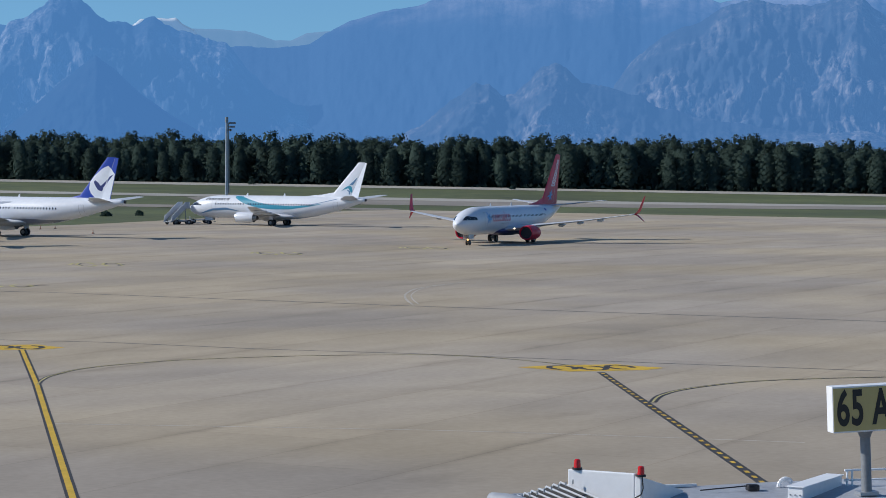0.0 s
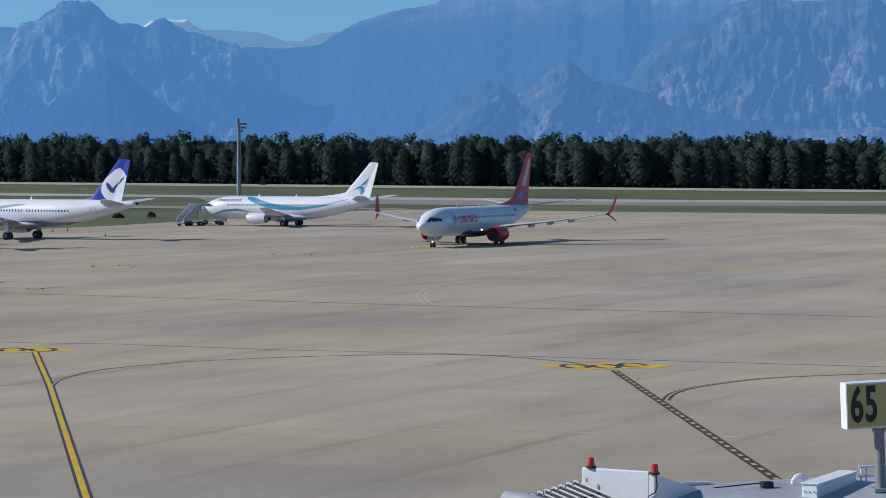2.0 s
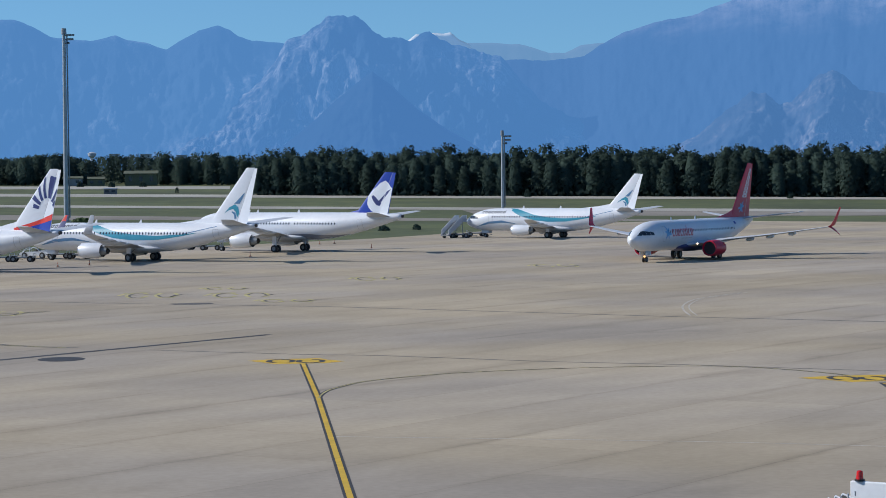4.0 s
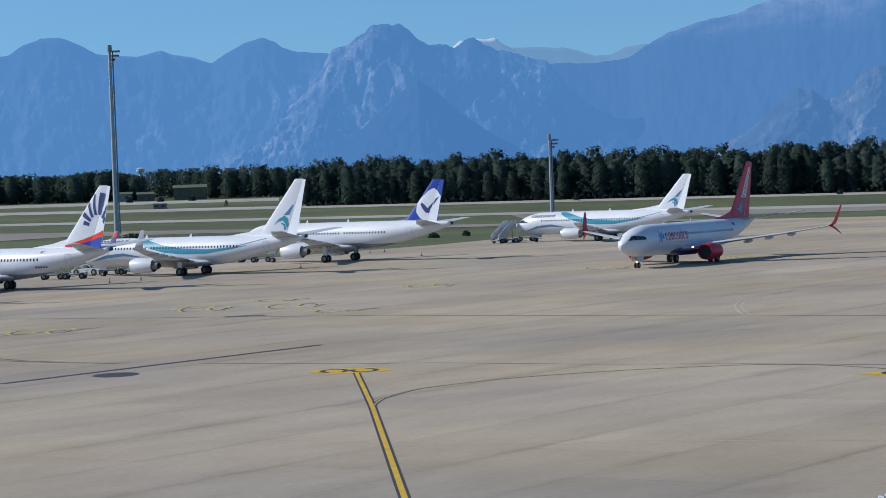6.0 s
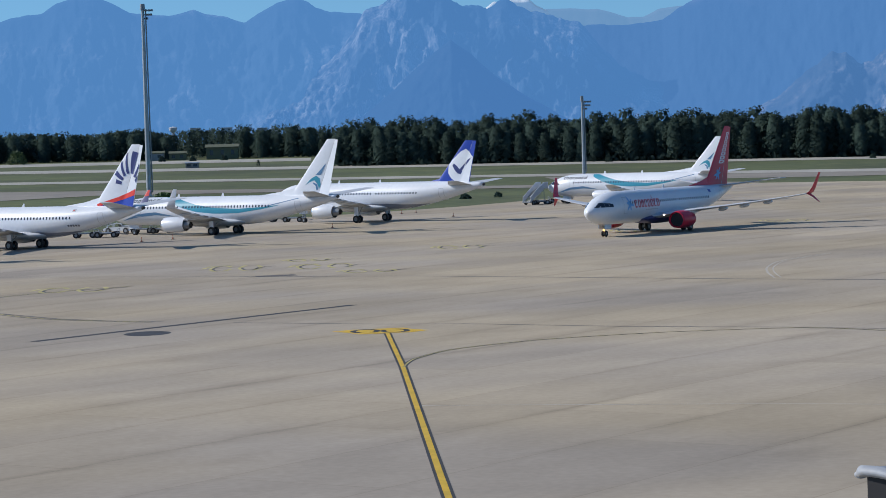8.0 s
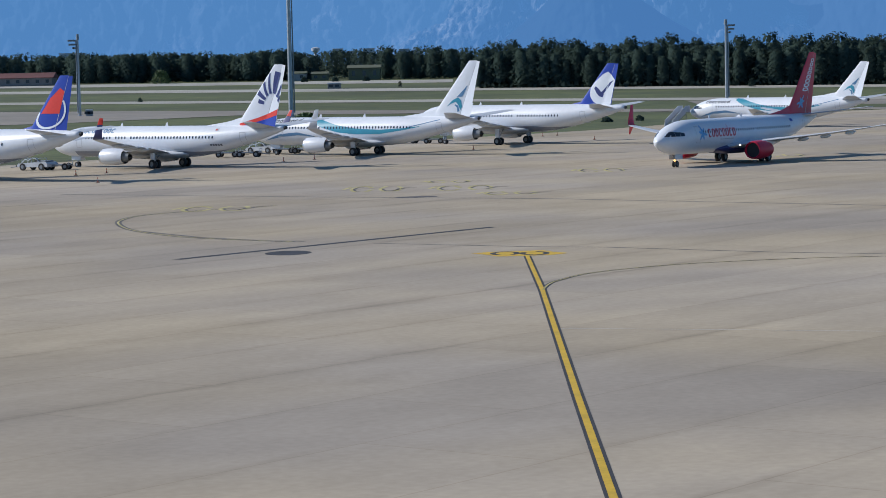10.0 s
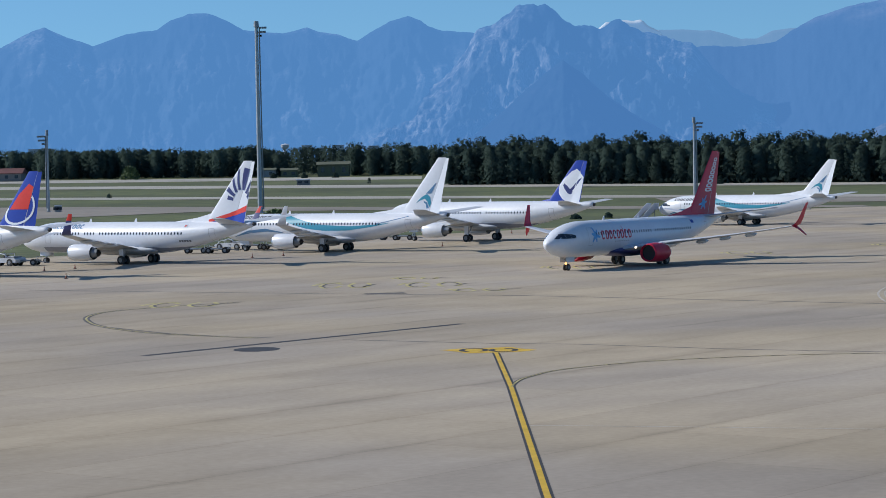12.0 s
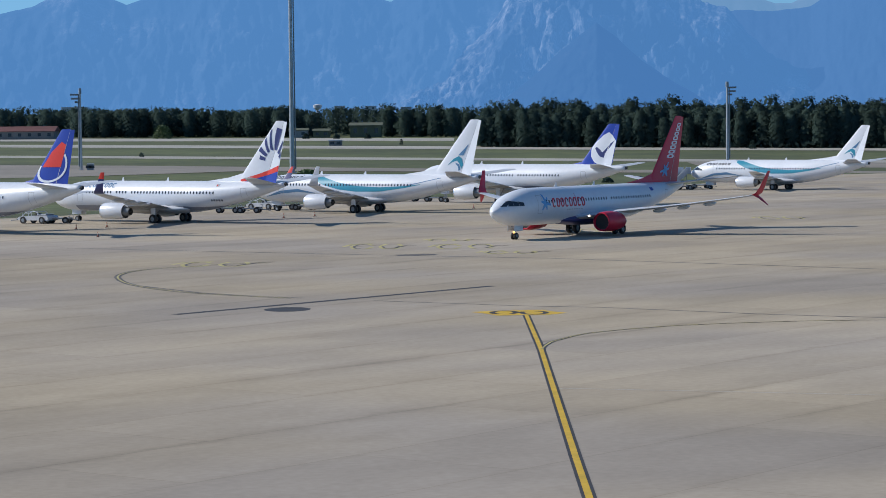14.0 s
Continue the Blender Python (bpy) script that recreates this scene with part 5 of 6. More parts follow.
# ---- masts ----
def mast(x, y, height, r, side, label):
    t = thing("floodlight_mast", pose(x, y, lie(x, y) - 0.1), label, "light mast", "floodlight masts")
    part("pole", tube(bmesh.new(), (0, 0, 0), (0, 0, height), r, r * 0.62, 14), GALV, t, smooth=True)
    part("ladder", tube(bmesh.new(), (side * r * 1.35, -0.05, 1), (side * r * 1.15, -0.05, height - 0.5), 0.16, seg=6), LAMP_GREY, t)
    part("base_plate", box(bmesh.new(), -r * 1.6, r * 1.6, -r * 1.6, r * 1.6, 0, 0.25, 0.03), GALV, t)
    part("head", tube(bmesh.new(), (0, 0, height - 0.3), (0, 0, height + 1.1), r * 1.05, r * 0.9, 12), LAMP_GREY, t)
    for k, (dz, reach) in enumerate(((-0.5, 2.2), (-1.5, 2.0), (-2.4, 1.2))):
        arm = part("arm", tube(bmesh.new(), (0, 0, height + dz), (side * reach, -0.2, height + dz), 0.12, seg=6), LAMP_GREY, t)
        for j in range(3 - (k > 1)):
            xx = side * (0.9 + j * (reach - 0.9) / 2)
            b = box(bmesh.new(), xx - 0.27, xx + 0.27, -0.5, 0.2, height + dz - 0.22, height + dz + 0.26, 0.06)
            part("floodlight", b, LAMP_GREY, arm)
    return t


mast(-41.2, 609.4, 44.8, 0.62, 1, "tall galvanised floodlight mast on grass")
mast(-96.7, 641.5, 19.6, 0.36, -1, "short galvanised floodlight mast beside a cabinet")
mast(71.4, 690, 20.6, 0.46, 1, "galvanised floodlight mast on grass behind the parked airliners")


# ---- vehicles and clutter ----
def dolly_wheels(t, xs, y, r=0.42):
    for x in xs:
        for s in (-1, 1):
            w = part("wheel", tube(bmesh.new(), (x, s * y - 0.12, r), (x, s * y + 0.12, r), r, seg=16), RUBBER, t)
            part("hub", tube(bmesh.new(), (x, s * y - 0.14, r), (x, s * y + 0.14, r), r * 0.5, seg=10), LAMP_GREY, w)


def baggage_dolly(m, label="low grey baggage dolly parked by an aircraft nose"):
    t = thing("baggage_dolly", m, label, "baggage dolly", "apron dollies")
    part("platform", box(bmesh.new(), -1.7, 1.7, -0.85, 0.85, 0.55, 0.72, 0.03), LAMP_GREY, t)
    for x in (-1.65, 1.65):
        bm = tube(bmesh.new(), (x, -0.8, 1.15), (x, 0.8, 1.15), 0.04, seg=6)
        for s in (-0.8, 0.8):
            tube(bm, (x, s, 0.7), (x, s, 1.15), 0.04, seg=6)
        part("end_rail", bm, GALV, t)
    part("draw_bar", tube(bmesh.new(), (1.7, 0, 0.5), (3.0, 0, 0.35), 0.05, seg=6), LAMP_GREY, t)
    dolly_wheels(t, (-1.15, 1.15), 0.75)
    return t


def tow_tractor(m, label="low grey aircraft tug with dark wheels"):
    t = thing("aircraft_tug", m, label, "tug")
    bm = bmesh.new()
    loft(bm, [[(-2.4, s, 0.42), (2.3, s, 0.42), (2.45, s, 0.62), (2.2, s, 0.86), (0.9, s, 0.95), (-2.2, s, 1.05), (-2.45, s, 0.8)] for s in (-1.05, 1.05)])
    part("body", bm, STAIR_GREY, t)
    part("engine_deck", box(bmesh.new(), -2.0, -0.9, -0.8, 0.8, 1.02, 1.22, 0.06), LAMP_GREY, t)
    part("seat", box(bmesh.new(), -0.1, 0.45, -0.75, -0.1, 0.9, 1.3, 0.08), DARK, t)
    bm = tube(bmesh.new(), (0.9, -0.42, 0.9), (0.62, -0.42, 1.45), 0.03, seg=6)
    bmesh.ops.create_cone(bm, cap_ends=True, segments=14, radius1=0.2, radius2=0.2, depth=0.03, matrix=Matrix.Translation((0.62, -0.42, 1.45)) @ Matrix.Rotation(radians(-27), 4, "Y"))
    part("steering_wheel", bm, DARK, t)
    bm = bmesh.new()
    pts = [(-0.6, 0.3, 1.0), (-0.2, 0.35, 1.42), (0.5, 0.3, 1.55), (1.2, 0.2, 1.25), (1.9, 0.1, 1.35), (2.7, 0, 0.7)]
    for p, q in zip(pts, pts[1:]):
        tube(bm, p, q, 0.07, seg=7)
    part("hose", bm, GALV, t)
    for x in (-0.75, 0.75, 1.7):
        bm = tube(bmesh.new(), (x, -0.9, 0.9), (x, -0.9, 1.5), 0.035, seg=6)
        tube(bm, (x, -0.9, 1.5), (x, 0.9, 1.5), 0.035, seg=6), tube(bm, (x, 0.9, 1.5), (x, 0.9, 0.9), 0.035, seg=6)
        part("hoop", bm, STAIR_GREY, t)
    part("bumper", box(bmesh.new(), 2.38, 2.6, -1.0, 1.0, 0.45, 0.7, 0.05), DARK, t)
    part("tow_bar", tube(bmesh.new(), (2.5, 0, 0.5), (4.3, 0, 0.35), 0.06, seg=6), LAMP_GREY, t)
    dolly_wheels(t, (-1.5, 1.5), 1.0, 0.45)
    return t


def boarding_stairs(m):
    t = thing("boarding_stairs", m, "grey mobile boarding stairs standing before an aircraft nose", "boarding stairs")
    n = 14
    for i in range(n):
        x, z = -2.6 + 3.9 * i / n, 0.55 + 2.3 * i / n
        part("step", box(bmesh.new(), x, x + 0.32, -0.75, 0.75, z, z + 0.05, 0.008), STAIR_GREY, t)
    for s in (-0.8, 0.8):
        bm = bmesh.new()
        loft(bm, [[(-2.8, s - 0.03, 0.35), (-2.6, s - 0.03, 1.5), (1.5, s - 0.03, 3.95), (1.5, s - 0.03, 2.6)], [(-2.8, s + 0.03, 0.35), (-2.6, s + 0.03, 1.5), (1.5, s + 0.03, 3.95), (1.5, s + 0.03, 2.6)]])
        part("side_panel", bm, STAIR_GREY, t)
        part("platform_rail", box(bmesh.new(), 1.5, 2.9, s - 0.03, s + 0.03, 2.8, 3.95, 0.01), STAIR_GREY, t)
        bm = tube(bmesh.new(), (1.6, s, 0.5), (1.6, s, 2.85), 0.06, seg=6)
        tube(bm, (-1.6, s, 0.5), (1.6, s, 2.5), 0.05, seg=6)
        part("strut", bm, LAMP_GREY, t)
    part("platform", box(bmesh.new(), 1.4, 2.9, -0.8, 0.8, 2.75, 2.83, 0.01), STAIR_GREY, t)
    part("chassis", box(bmesh.new(), -2.9, 2.6, -0.85, 0.85, 0.4, 0.62, 0.03), LAMP_GREY, t)
    dolly_wheels(t, (-1.8, 1.9), 0.8, 0.4)
    return t


def cone(x, y, tall=0.62):
    t = thing("safety_cone", pose(x, y, 0), "orange safety cone on the concrete", "cone", "safety cones")
    part("cone_body", tube(bmesh.new(), (0, 0, 0.04), (0, 0, tall), 0.10, 0.03, 12), CONE_RED, t)
    part("cone_base", box(bmesh.new(), -0.22, 0.22, -0.22, 0.22, 0, 0.05, 0.01), RUBBER, t)
    part("band", tube(bmesh.new(), (0, 0, tall * 0.45), (0, 0, tall * 0.65), 0.075, 0.058, 12), FADED_WHITE, t)


boarding_stairs(pose(37.8, 450.5, 0, 0, 0, 50))
baggage_dolly(pose(42.4, 457, 0, 0, 0, 5), "low dark dolly with hoses under the aircraft nose")
baggage_dolly(pose(39.0, 449.5, 0, 0, 0, -20))
tow_tractor(pose(-53.6, 318.6, 0, 0, 0, 150))
baggage_dolly(pose(-50.9, 318.0, 0, 0, 0, -10))
baggage_dolly(pose(-32.6, 350.6, 0, 0, 0, -8))
baggage_dolly(pose(-29.6, 349.4, 0, 0, 0, -8))
tow_tractor(pose(-28.8, 364.5, 0, 0, 0, 150), "low grey aircraft tug standing under the nose")
baggage_dolly(pose(-25.5, 362.0, 0, 0, 0, -12))
baggage_dolly(pose(-22.6, 359.6, 0, 0, 0, -12))
baggage_dolly(pose(-4.5, 393.0, 0, 0, 0, -15))
baggage_dolly(pose(-8.8, 396.5, 0, 0, 0, -15))
for x, y in ((-45.7, 298.4), (-42.8, 303.5), (-39.9, 275.9), (-23.4, 328.6), (-19.7, 333.9), (1.3, 359.3), (20.2, 393.9), (15.5, 422.6), (13.0, 419.3)):
    cone(x, y)


# ---- far buildings ----
def far_house(x, y, w, d, h, wall, roof, label, pitch=0.3):
    t = thing("airfield_building", pose(x, y, lie(x, y) - 0.1), label, "building", "airfield buildings")
    body = part("wall", box(bmesh.new(), -w / 2, w / 2, -d / 2, d / 2, 0, h, 0.05), wall, t)
    bm = bmesh.new()
    o = min(0.6, w * 0.05)
    rise = d / 2 * pitch
    loft(bm, [[(xx, -d / 2 - o, h), (xx, 0, h + rise), (xx, d / 2 + o, h), (xx, d / 2 + o, h - 0.2), (xx, -d / 2 - o, h - 0.2)] for xx in (-w / 2 - o, w / 2 + o)])
    part("roof", bm, roof, t)
    k = max(2, int(w / 4))
    for i in range(k):
        cx = -w / 2 + (i + 0.5) * w / k
        win = part("window", box(bmesh.new(), cx - 0.7, cx + 0.7, -d / 2 - 0.06, -d / 2 + 0.05, h * 0.35, h * 0.75, 0.01), GLASS_DARK, body)
    return t


far_house(-199, 1086, 50, 14, 3.4, PLASTER, TILE_RED, "long low building with a red tiled roof")
far_house(-42, 1094, 13.5, 10, 5.2, OLIVE, OLIVE, "olive hangar with a shallow roof among trees", 0.24)
far_house(-61, 1092, 7, 6, 3.0, OLIVE, OLIVE, "small dark shed under trees")
far_house(-71, 1095, 8, 6, 3.2, LAMP_GREY, OLIVE, "small dark shed under trees")
far_house(-46.5, 922, 4.6, 4, 2.0, PLASTER, GALV, "small grey equipment cabin beside the runway", 0.1)
far_house(-94.2, 640.5, 1.6, 1.4, 1.7, LAMP_GREY, GALV, "grey electrical cabinet beside a mast", 0.1)


def far_block(x, y, w, h, wall, label):
    t = thing("town_building", pose(x, y, 10), label, "building", "distant town")
    body = part("wall", box(bmesh.new(), -w / 2, w / 2, -5, 5, 0, h, 0.1), wall, t)
    part("roof", box(bmesh.new(), -w / 2 - 0.4, w / 2 + 0.4, -5.4, 5.4, h, h + 0.6, 0.1), wall, t)
    for i in range(max(2, int(w / 4))):
        for k in range(int(h / 3.4)):
            cx = -w / 2 + (i + 0.5) * w / max(2, int(w / 4))
            part("window", box(bmesh.new(), cx - 0.8, cx + 0.8, -5.08, -4.95, 1.4 + 3.4 * k, 2.9 + 3.4 * k, 0.01), GLASS_DARK, body)


def water_tower(x, y):
    t = thing("water_tower", pose(x, y, 10), "pale concrete water tower far beyond the wood", "water tower", "distant town")
    part("shaft", tube(bmesh.new(), (0, 0, 0), (0, 0, 19), 1.6, 1.3, 12), TOWN_WHITE, t)
    bm = loft(bmesh.new(), [[(r * math.cos(a), r * math.sin(a), z) for a in [2 * math.pi * k / 16 for k in range(16)]] for z, r in ((18, 1.4), (20, 3.6), (22.4, 3.9), (23.2, 2.0), (23.5, 0.2))])
    part("tank", bm, TOWN_WHITE, t, smooth=True)


TOWN_WHITE = mat("far pale render", (0.42, 0.46, 0.52), 0.9, var=0.1, scale=0.2)
TOWN_GREY = mat("far grey render", (0.28, 0.33, 0.40), 0.9, var=0.1, scale=0.2)
water_tower(-132, 2300)
for x, w, h, wall in ((-352, 22, 22.5, TOWN_WHITE), (-112, 9, 21.0, TOWN_WHITE), (-99, 8, 18.6, TOWN_GREY), (-84, 10, 20.6, TOWN_WHITE), (-70, 12, 18.4, TOWN_GREY), (-52, 9, 19.4, TOWN_GREY), (-40, 10, 18.4, TOWN_WHITE), (-22, 8, 19.6, TOWN_WHITE), (-10, 10, 17.4, TOWN_GREY), (-160, 12, 18.8, TOWN_GREY)):
    far_block(x, 2300, w, h, wall, "pale apartment block far beyond the wood")


def mound(x, y, w, h, label, material=None):
    t = thing("bush", pose(x, y, lie(x, y) - 0.05), label, "bush", "bushes on the airfield")
    rnd = random.Random(int(x * 13 + y))
    rows, faces = [], []
    for i in range(int(90 + 60 * w)):
        a, e = rnd.uniform(0, 6.28), rnd.uniform(0, 1.5)
        p = Vector((math.cos(a) * math.cos(e) * w / 2, math.sin(a) * math.cos(e) * w / 2, math.sin(e) * h)) * rnd.uniform(0.6, 1.0)
        s = min(w * 0.12, 0.45)
        o = len(rows)
        rows += [tuple(p + Vector((rnd.uniform(-s, s), rnd.uniform(-s, s), rnd.uniform(-s, s)))) for _ in range(4)]
        faces += [(o, o + 1, o + 2), (o, o + 2, o + 3), (o + 1, o + 3, o + 2)]
    me = bpy.data.meshes.new("foliage")
    me.from_pydata(rows, [], faces)
    me.materials.append(material or LEAF)
    o = new("foliage", me)
    o.parent = t


for x, y, w, h in ((-66, 1062, 3, 2.2), (-53, 1060, 3, 2.2), (-40, 1058, 3, 2.2), (-23, 935, 1.6, 2.2), (14, 905, 1.6, 1.8), (-60, 770, 2, 1.4), (-98, 772, 1.6, 1.4), (36, 520, 1.8, 1.1), (29, 515, 2.4, 1.0), (-37, 600, 5, 1.0), (95, 838, 2.4, 2.8), (175, 800, 2.2, 1.5), (-128, 1080, 9, 6)):
    mound(x, y, w, h, "dark green bush on the airfield grass", LEAF_LIGHT if w > 4 else None)


# ---- jet bridge and stand sign before the camera ----
def jet_bridge():
    """Local x runs along the cab's end wall, local y along the tunnel."""
    t = thing("jet_bridge", pose(11.32, 43.95, 0, 0, 0, -39), "white jet bridge with grey folded canopy and red beacons", "jet bridge")
    part("cab_wall", box(bmesh.new(), -0.72, 0.60, 0.0, 0.08, 4.6, 6.0, 0.02), RAMP_WHITE, t)
    part("wall_notch", box(bmesh.new(), 0.603, 0.72, 0.0, 0.08, 4.6, 5.95, 0.015), RAMP_WHITE, t)
    bm = bmesh.new()
    loft(bm, [[(0.66, 0.08, 4.6), (0.66, 0.08, 5.93), (0.72, 0.08, 5.93), (0.72, 0.08, 4.6)], [(0.66, 1.9, 4.6), (0.66, 1.9, 5.50), (0.72, 1.9, 5.50), (0.72, 1.9, 4.6)]])
    part("cab_side", bm, RAMP_WHITE, t)
    for x, z in ((-0.55, 6.0), (0.70, 5.95)):
        b = part("beacon", tube(bmesh.new(), (x, 0.04, z), (x, 0.04, z + 0.035), 0.09, seg=16), DARK, t)
        bm = tube(bmesh.new(), (x, 0.04, z + 0.035), (x, 0.04, z + 0.17), 0.065, 0.055, 16)
        bmesh.ops.create_uvsphere(bm, u_segments=14, v_segments=7, radius=0.055, matrix=Matrix.LocRotScale((x, 0.04, z + 0.165), None, (1, 1, 0.5)))
        part("beacon_dome", bm, BEACON, b, "red plastic dome", smooth=True)
    pts = [(0.74, 0.0, 5.95), (0.77, -0.02, 5.76), (0.74, -0.03, 5.64), (0.60, -0.03, 5.56)]
    bm = bmesh.new()
    for a, b2 in zip(pts, pts[1:]):
        tube(bm, a, b2, 0.012, seg=6)
    part("cable", bm, DARK, t)
    # folded canopy: dark fabric sagging between pale ribs
    n = 8
    for i in range(n):
        y = -0.10 - 0.21 * i
        x0, x1, z = -0.82 - 0.04 * i, 0.84 - 0.02 * i, 5.77 - 0.018 * i
        bm = tube(bmesh.new(), (x0, y, z), (x1, y - 0.10, z - 0.52), 0.019, seg=8)
        tube(bm, (x0, y, z), (x0 - 0.05, y, z - 0.6), 0.02, seg=8)
        part("canopy_rib", bm, RAMP_WHITE, t, smooth=True)
        bm = bmesh.new()
        loft(bm, [[(x0, y, z - 0.01), (x0, y - 0.10, z - 0.12), (x0 + 0.02, y - 0.21, z - 0.03)], [(x1, y - 0.10, z - 0.53), (x1, y - 0.20, z - 0.64), (x1 - 0.03, y - 0.31, z - 0.55)]], close=False, cap=False)
        part("canopy_fold", bm, RAMP_GREY, t)
        part("rib_stud", tube(bmesh.new(), (x0 + 0.25, y, z - 0.02), (x0 + 0.25, y, z + 0.06), 0.014, seg=6), GALV, t)
    bm = bmesh.new()
    rings = []
    for i in range(17):
        f = i / 16
        c = Vector((-1.28 + 2.2 * f, -1.92 - 0.15 * math.sin(math.pi * f), 5.66 + 0.03 * math.sin(9 * f) - 0.12 * f))
        rings.append([(c.x, c.y + 0.18 * math.cos(a), c.z + 0.10 * math.sin(a)) for a in [2 * math.pi * k / 12 for k in range(12)]])
    loft(bm, rings)
    part("canopy_lip", bm, ROOF_GREY, t, smooth="all")
    bm = bmesh.new()
    rings = []
    for i in range(13):
        f = i / 12
        c = Vector((-1.28 + 0.36 * f, -1.95 + 1.9 * f, 5.60 + 0.02 * math.sin(8 * f)))
        rings.append([(c.x + 0.12 * math.cos(a), c.y, c.z + 0.07 * math.sin(a)) for a in [2 * math.pi * k / 12 for k in range(12)]])
    loft(bm, rings)
    part("canopy_edge", bm, ROOF_GREY, t, smooth="all")
    part("canopy_skirt", box(bmesh.new(), -1.12, 0.8, -2.02, -1.94, 4.4, 5.6, 0.02), DARK, t)
    part("canopy_bumper", box(bmesh.new(), -1.1, 0.8, -1.95, -0.05, 4.2, 4.9, 0.06), DARK, t)
    # tunnel, lying across behind the turned cab
    back = t.matrix_basis.inverted()

    def level(name, bm, material, parent=t, smooth=False, shift=(0, 0, -0.12)):
        bm.transform(back @ Matrix.Translation(shift))
        return part(name, bm, material, parent, smooth=smooth)
    bm = bmesh.new()
    loft(bm, [[(11.9, 44.0, 5.52), (11.9, 45.3, 5.60), (11.9, 45.45, 5.54), (11.9, 45.45, 5.4), (11.9, 43.9, 5.4)], [(15.2, 43.2, 5.52), (15.2, 45.9, 5.62), (15.2, 46.1, 5.56), (15.2, 46.1, 5.4), (15.2, 43.1, 5.4)],
              [(24.0, 43.4, 5.52), (24.0, 47.0, 5.62), (24.0, 47.2, 5.55), (24.0, 47.2, 5.4), (24.0, 43.3, 5.4)]])
    level("tunnel_roof", bm, ROOF_GREY)
    bm = bmesh.new()
    loft(bm, [[(11.9, 44.2, 2.9), (11.9, 45.3, 2.9), (11.9, 45.3, 5.5), (11.9, 44.2, 5.5)], [(15.2, 43.4, 2.9), (15.2, 45.9, 2.9), (15.2, 45.9, 5.5), (15.2, 43.4, 5.5)], [(24, 43.6, 2.9), (24, 47.0, 2.9), (24, 47.0, 5.5), (24, 43.6, 5.5)]])
    level("tunnel_wall", bm, RAMP_WHITE)
    bm = bmesh.new()
    loft(bm, [[(12.3, 45.28, 5.60), (12.3, 45.34, 5.60), (12.3, 45.34, 5.68), (12.3, 45.28, 5.68)], [(13.5, 45.50, 5.62), (13.5, 45.56, 5.62), (13.5, 45.56, 5.66), (13.5, 45.50, 5.66)]])
    level("roof_edge", bm, RAMP_WHITE)
    for x in (13.0, 22.0):
        level("support_column", tube(bmesh.new(), (x, 44.8, 0), (x, 44.8, 3.0), 0.3, seg=14), RAMP_WHITE)
    bx = part("equipment_box", box(bmesh.new(), 2.67, 2.97, 2.15, 4.25, 5.25, 5.66, 0.015), RAMP_WHITE, t)
    part("box_lid", box(bmesh.new(), 2.64, 3.0, 2.12, 4.28, 5.66, 5.68, 0.008), RAMP_WHITE, bx)
    for k in range(3):
        part("rivet", tube(bmesh.new(), (2.73 + 0.09 * k, 2.13, 5.52), (2.73 + 0.09 * k, 2.16, 5.52), 0.014, seg=8), LAMP_GREY, bx)
    bm = bmesh.new()
    for k in range(9):
        a, b2 = math.pi * k / 9, math.pi * (k + 1) / 9
        tube(bm, (14.62 - 0.13 * math.cos(a), 45.3, 5.58 + 0.15 * math.sin(a)), (14.62 - 0.13 * math.cos(b2), 45.3, 5.58 + 0.15 * math.sin(b2)), 0.045, seg=8)
    level("roof_loop", bm, RAMP_WHITE, smooth=True, shift=(0.54, 0, -0.10))
    level("conduit", tube(bmesh.new(), (12.9, 44.9, 5.60), (13.95, 45.0, 5.66), 0.012, seg=6), DARK, shift=(0.49, 0, -0.10))
    level("roof_lamp", box(bmesh.new(), 13.82, 14.05, 44.9, 45.1, 5.56, 5.68, 0.03), DARK, shift=(0.49, 0, -0.10))
    for x in (15.95, 16.05, 16.75, 17.6, 18.6):
        level("rail_post", tube(bmesh.new(), (x, 45.3, 5.55), (x, 45.3, 5.95), 0.022, seg=8), RAMP_WHITE, shift=(0.42, 0, -0.16))
    bm = tube(bmesh.new(), (15.9, 45.3, 5.93), (18.7, 45.3, 5.96), 0.022, seg=8)
    tube(bm, (15.9, 45.3, 5.74), (18.7, 45.3, 5.78), 0.018, seg=8)
    level("rail", bm, RAMP_WHITE, shift=(0.42, 0, -0.16))


def text_part(body, size, material, parent, m, bold=0.0, sx=1.0):
    cu = bpy.data.curves.new("character", "FONT")
    cu.body, cu.size, cu.extrude, cu.offset, cu.align_x, cu.align_y = body, size, 0.004, bold, "CENTER", "CENTER"
    tmp = bpy.data.objects.new("character", cu)
    me = bpy.data.meshes.new_from_object(tmp)
    bpy.data.objects.remove(tmp)
    me.transform(m @ Matrix.Diagonal((sx, 1, 1, 1)))
    me.materials.clear()
    me.materials.append(material)
    o = new("character", me)
    o.parent = parent
    return o


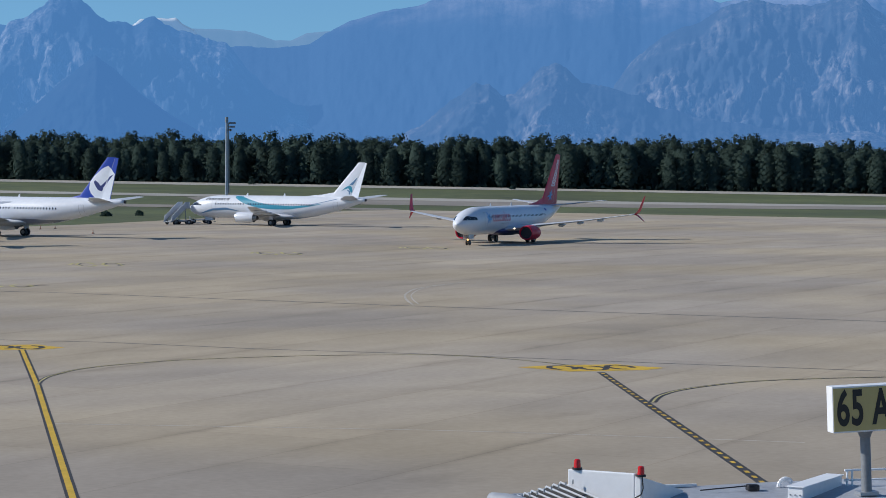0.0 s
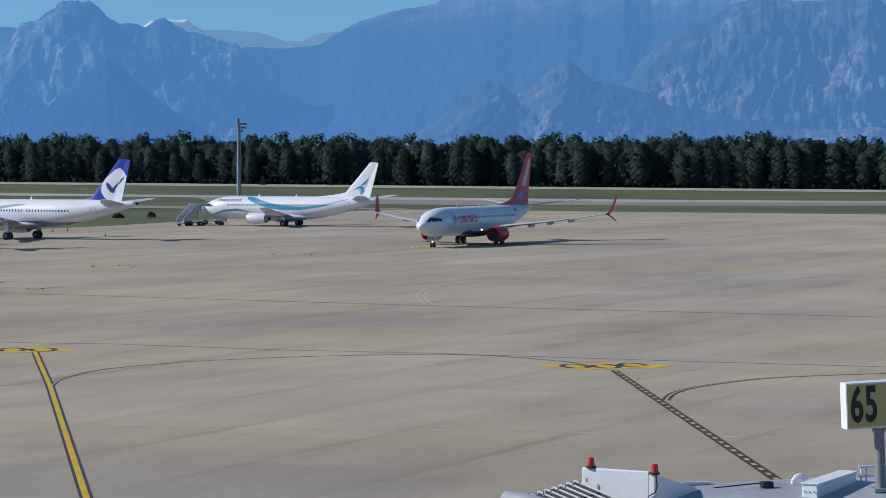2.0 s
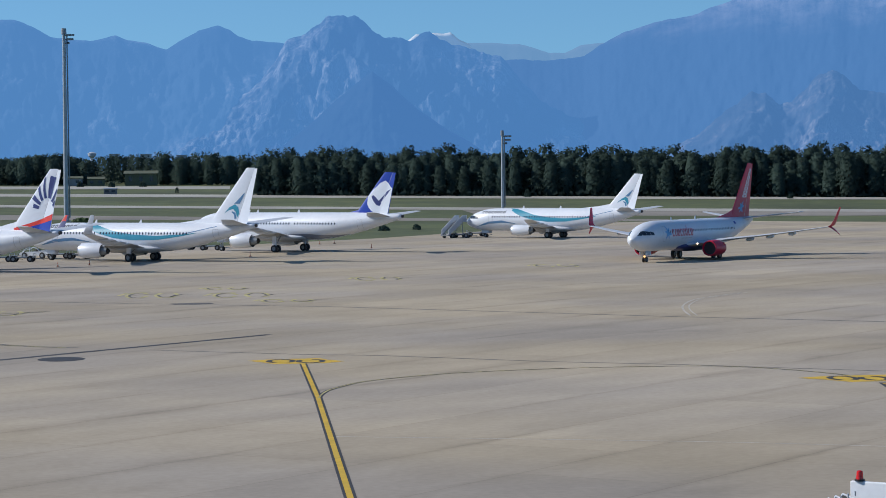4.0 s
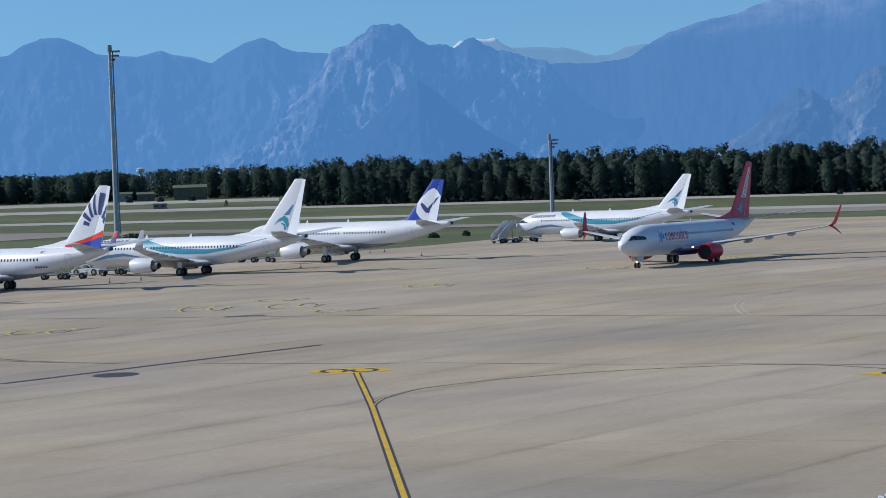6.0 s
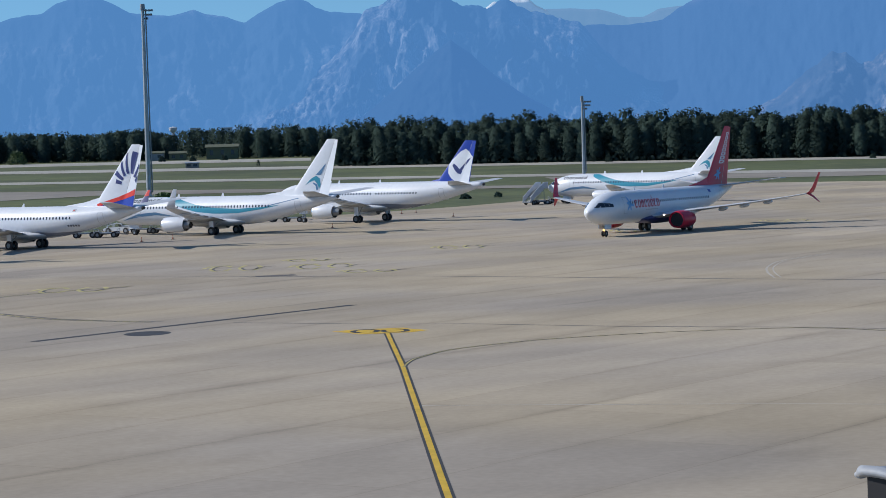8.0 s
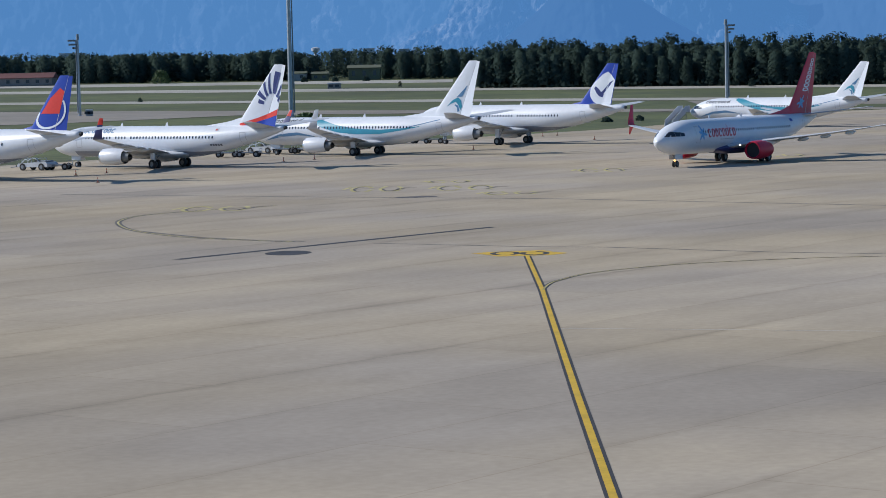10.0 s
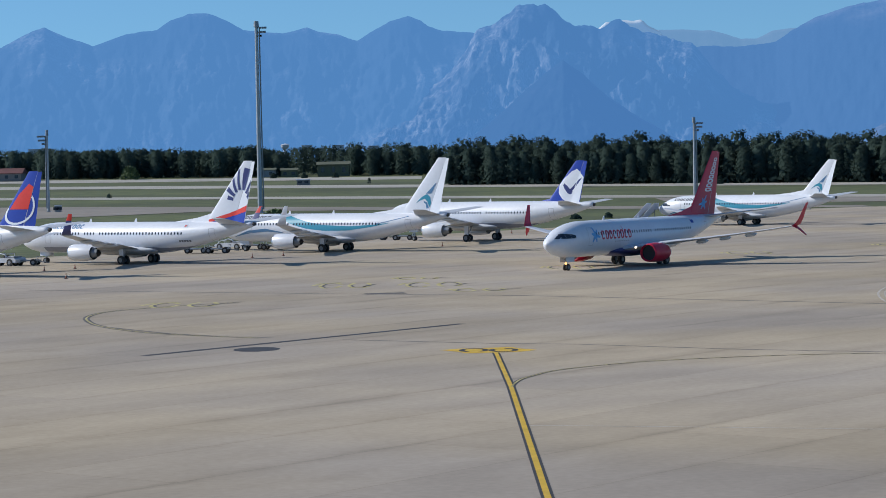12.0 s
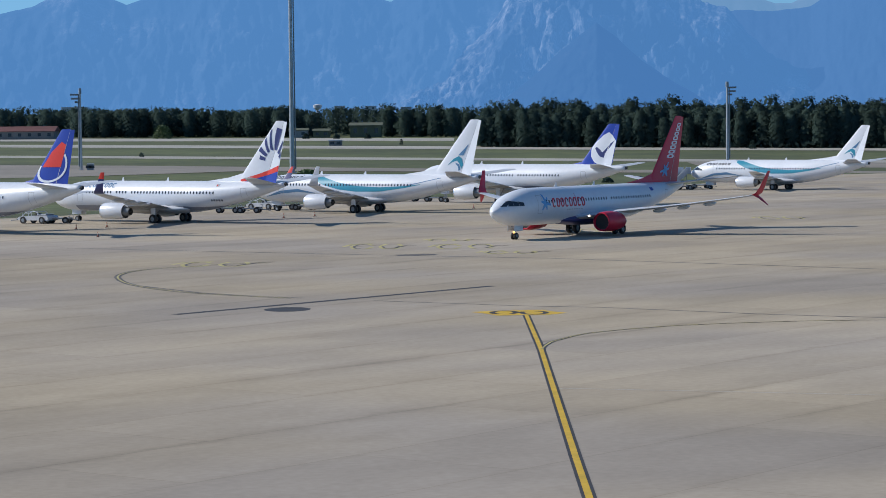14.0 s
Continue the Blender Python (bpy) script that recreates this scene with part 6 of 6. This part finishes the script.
def stand_sign():
    t = thing("stand_sign", pose(16.235, 44.02, 6.61, 0, -2.4, 0), "yellow stand sign with black letters on a grey post", "sign")
    part("sign_box", box(bmesh.new(), -0.60, 0.72, 0.0, 0.32, 0.02, 0.87, 0.015), RAMP_WHITE, t)
    part("sign_face", box(bmesh.new(), -0.58, 0.50, -0.008, 0.0, 0.05, 0.84, 0.002), SIGN_YELLOW, t)
    part("blank_panel", box(bmesh.new(), 0.50, 0.70, -0.008, 0.0, 0.05, 0.84, 0.002), RAMP_WHITE, t)
    up = Matrix.Rotation(radians(90), 4, "X")
    text_part("6", 0.90, BLACK, t, Matrix.Translation((-0.40, -0.013, 0.44)) @ up, 0.022, 0.56)
    text_part("5", 0.90, BLACK, t, Matrix.Translation((-0.125, -0.013, 0.44)) @ up, 0.022, 0.56)
    text_part("A", 0.90, BLACK, t, Matrix.Translation((0.33, -0.013, 0.44)) @ up, 0.022, 0.54)
    part("post", tube(bmesh.new(), (0.08, 0.2, 0.03), (0.08, 0.2, -1.15), 0.095, 0.095, 14), POST_GREY, t, smooth=True)
    part("post_collar", tube(bmesh.new(), (0.08, 0.2, 0.02), (0.08, 0.2, -0.10), 0.15, 0.10, 14), POST_GREY, t)
    part("post_foot", box(bmesh.new(), -0.10, 0.26, 0.04, 0.38, -1.17, -1.1, 0.01), GALV, t)


jet_bridge()
stand_sign()
# ---- what moves ----
def taxi(t):
    """Nose of the taxiing airliner at t seconds, and its heading."""
    x = 65.80 - 0.02 * t - 4.0954 * t - 0.0541 * t * t + 0.0019 * t ** 3
    y = 335.9 - 4.95 * t - 0.115 * t * t + 0.0043 * t ** 3
    return x, y, -124.6 - 0.02 * t


def motions():
    walk(MOVER, [(t, pose(taxi(t)[0], taxi(t)[1], 0, 0, 0, taxi(t)[2])) for t in [0.5 * k for k in range(29)]])
    for wheel, r in MOVER_WHEELS:
        at = wheel.location.copy()
        rows, run = [], 0.0
        for k in range(211):
            t = k / 15
            if k:
                a, b = taxi(t - 1 / 15), taxi(t)
                run += math.hypot(b[0] - a[0], b[1] - a[1])
            rows.append((t, pose(at.x, at.y, at.z, 0, math.degrees(run / r), 0)))
        walk(wheel, rows)


motions()
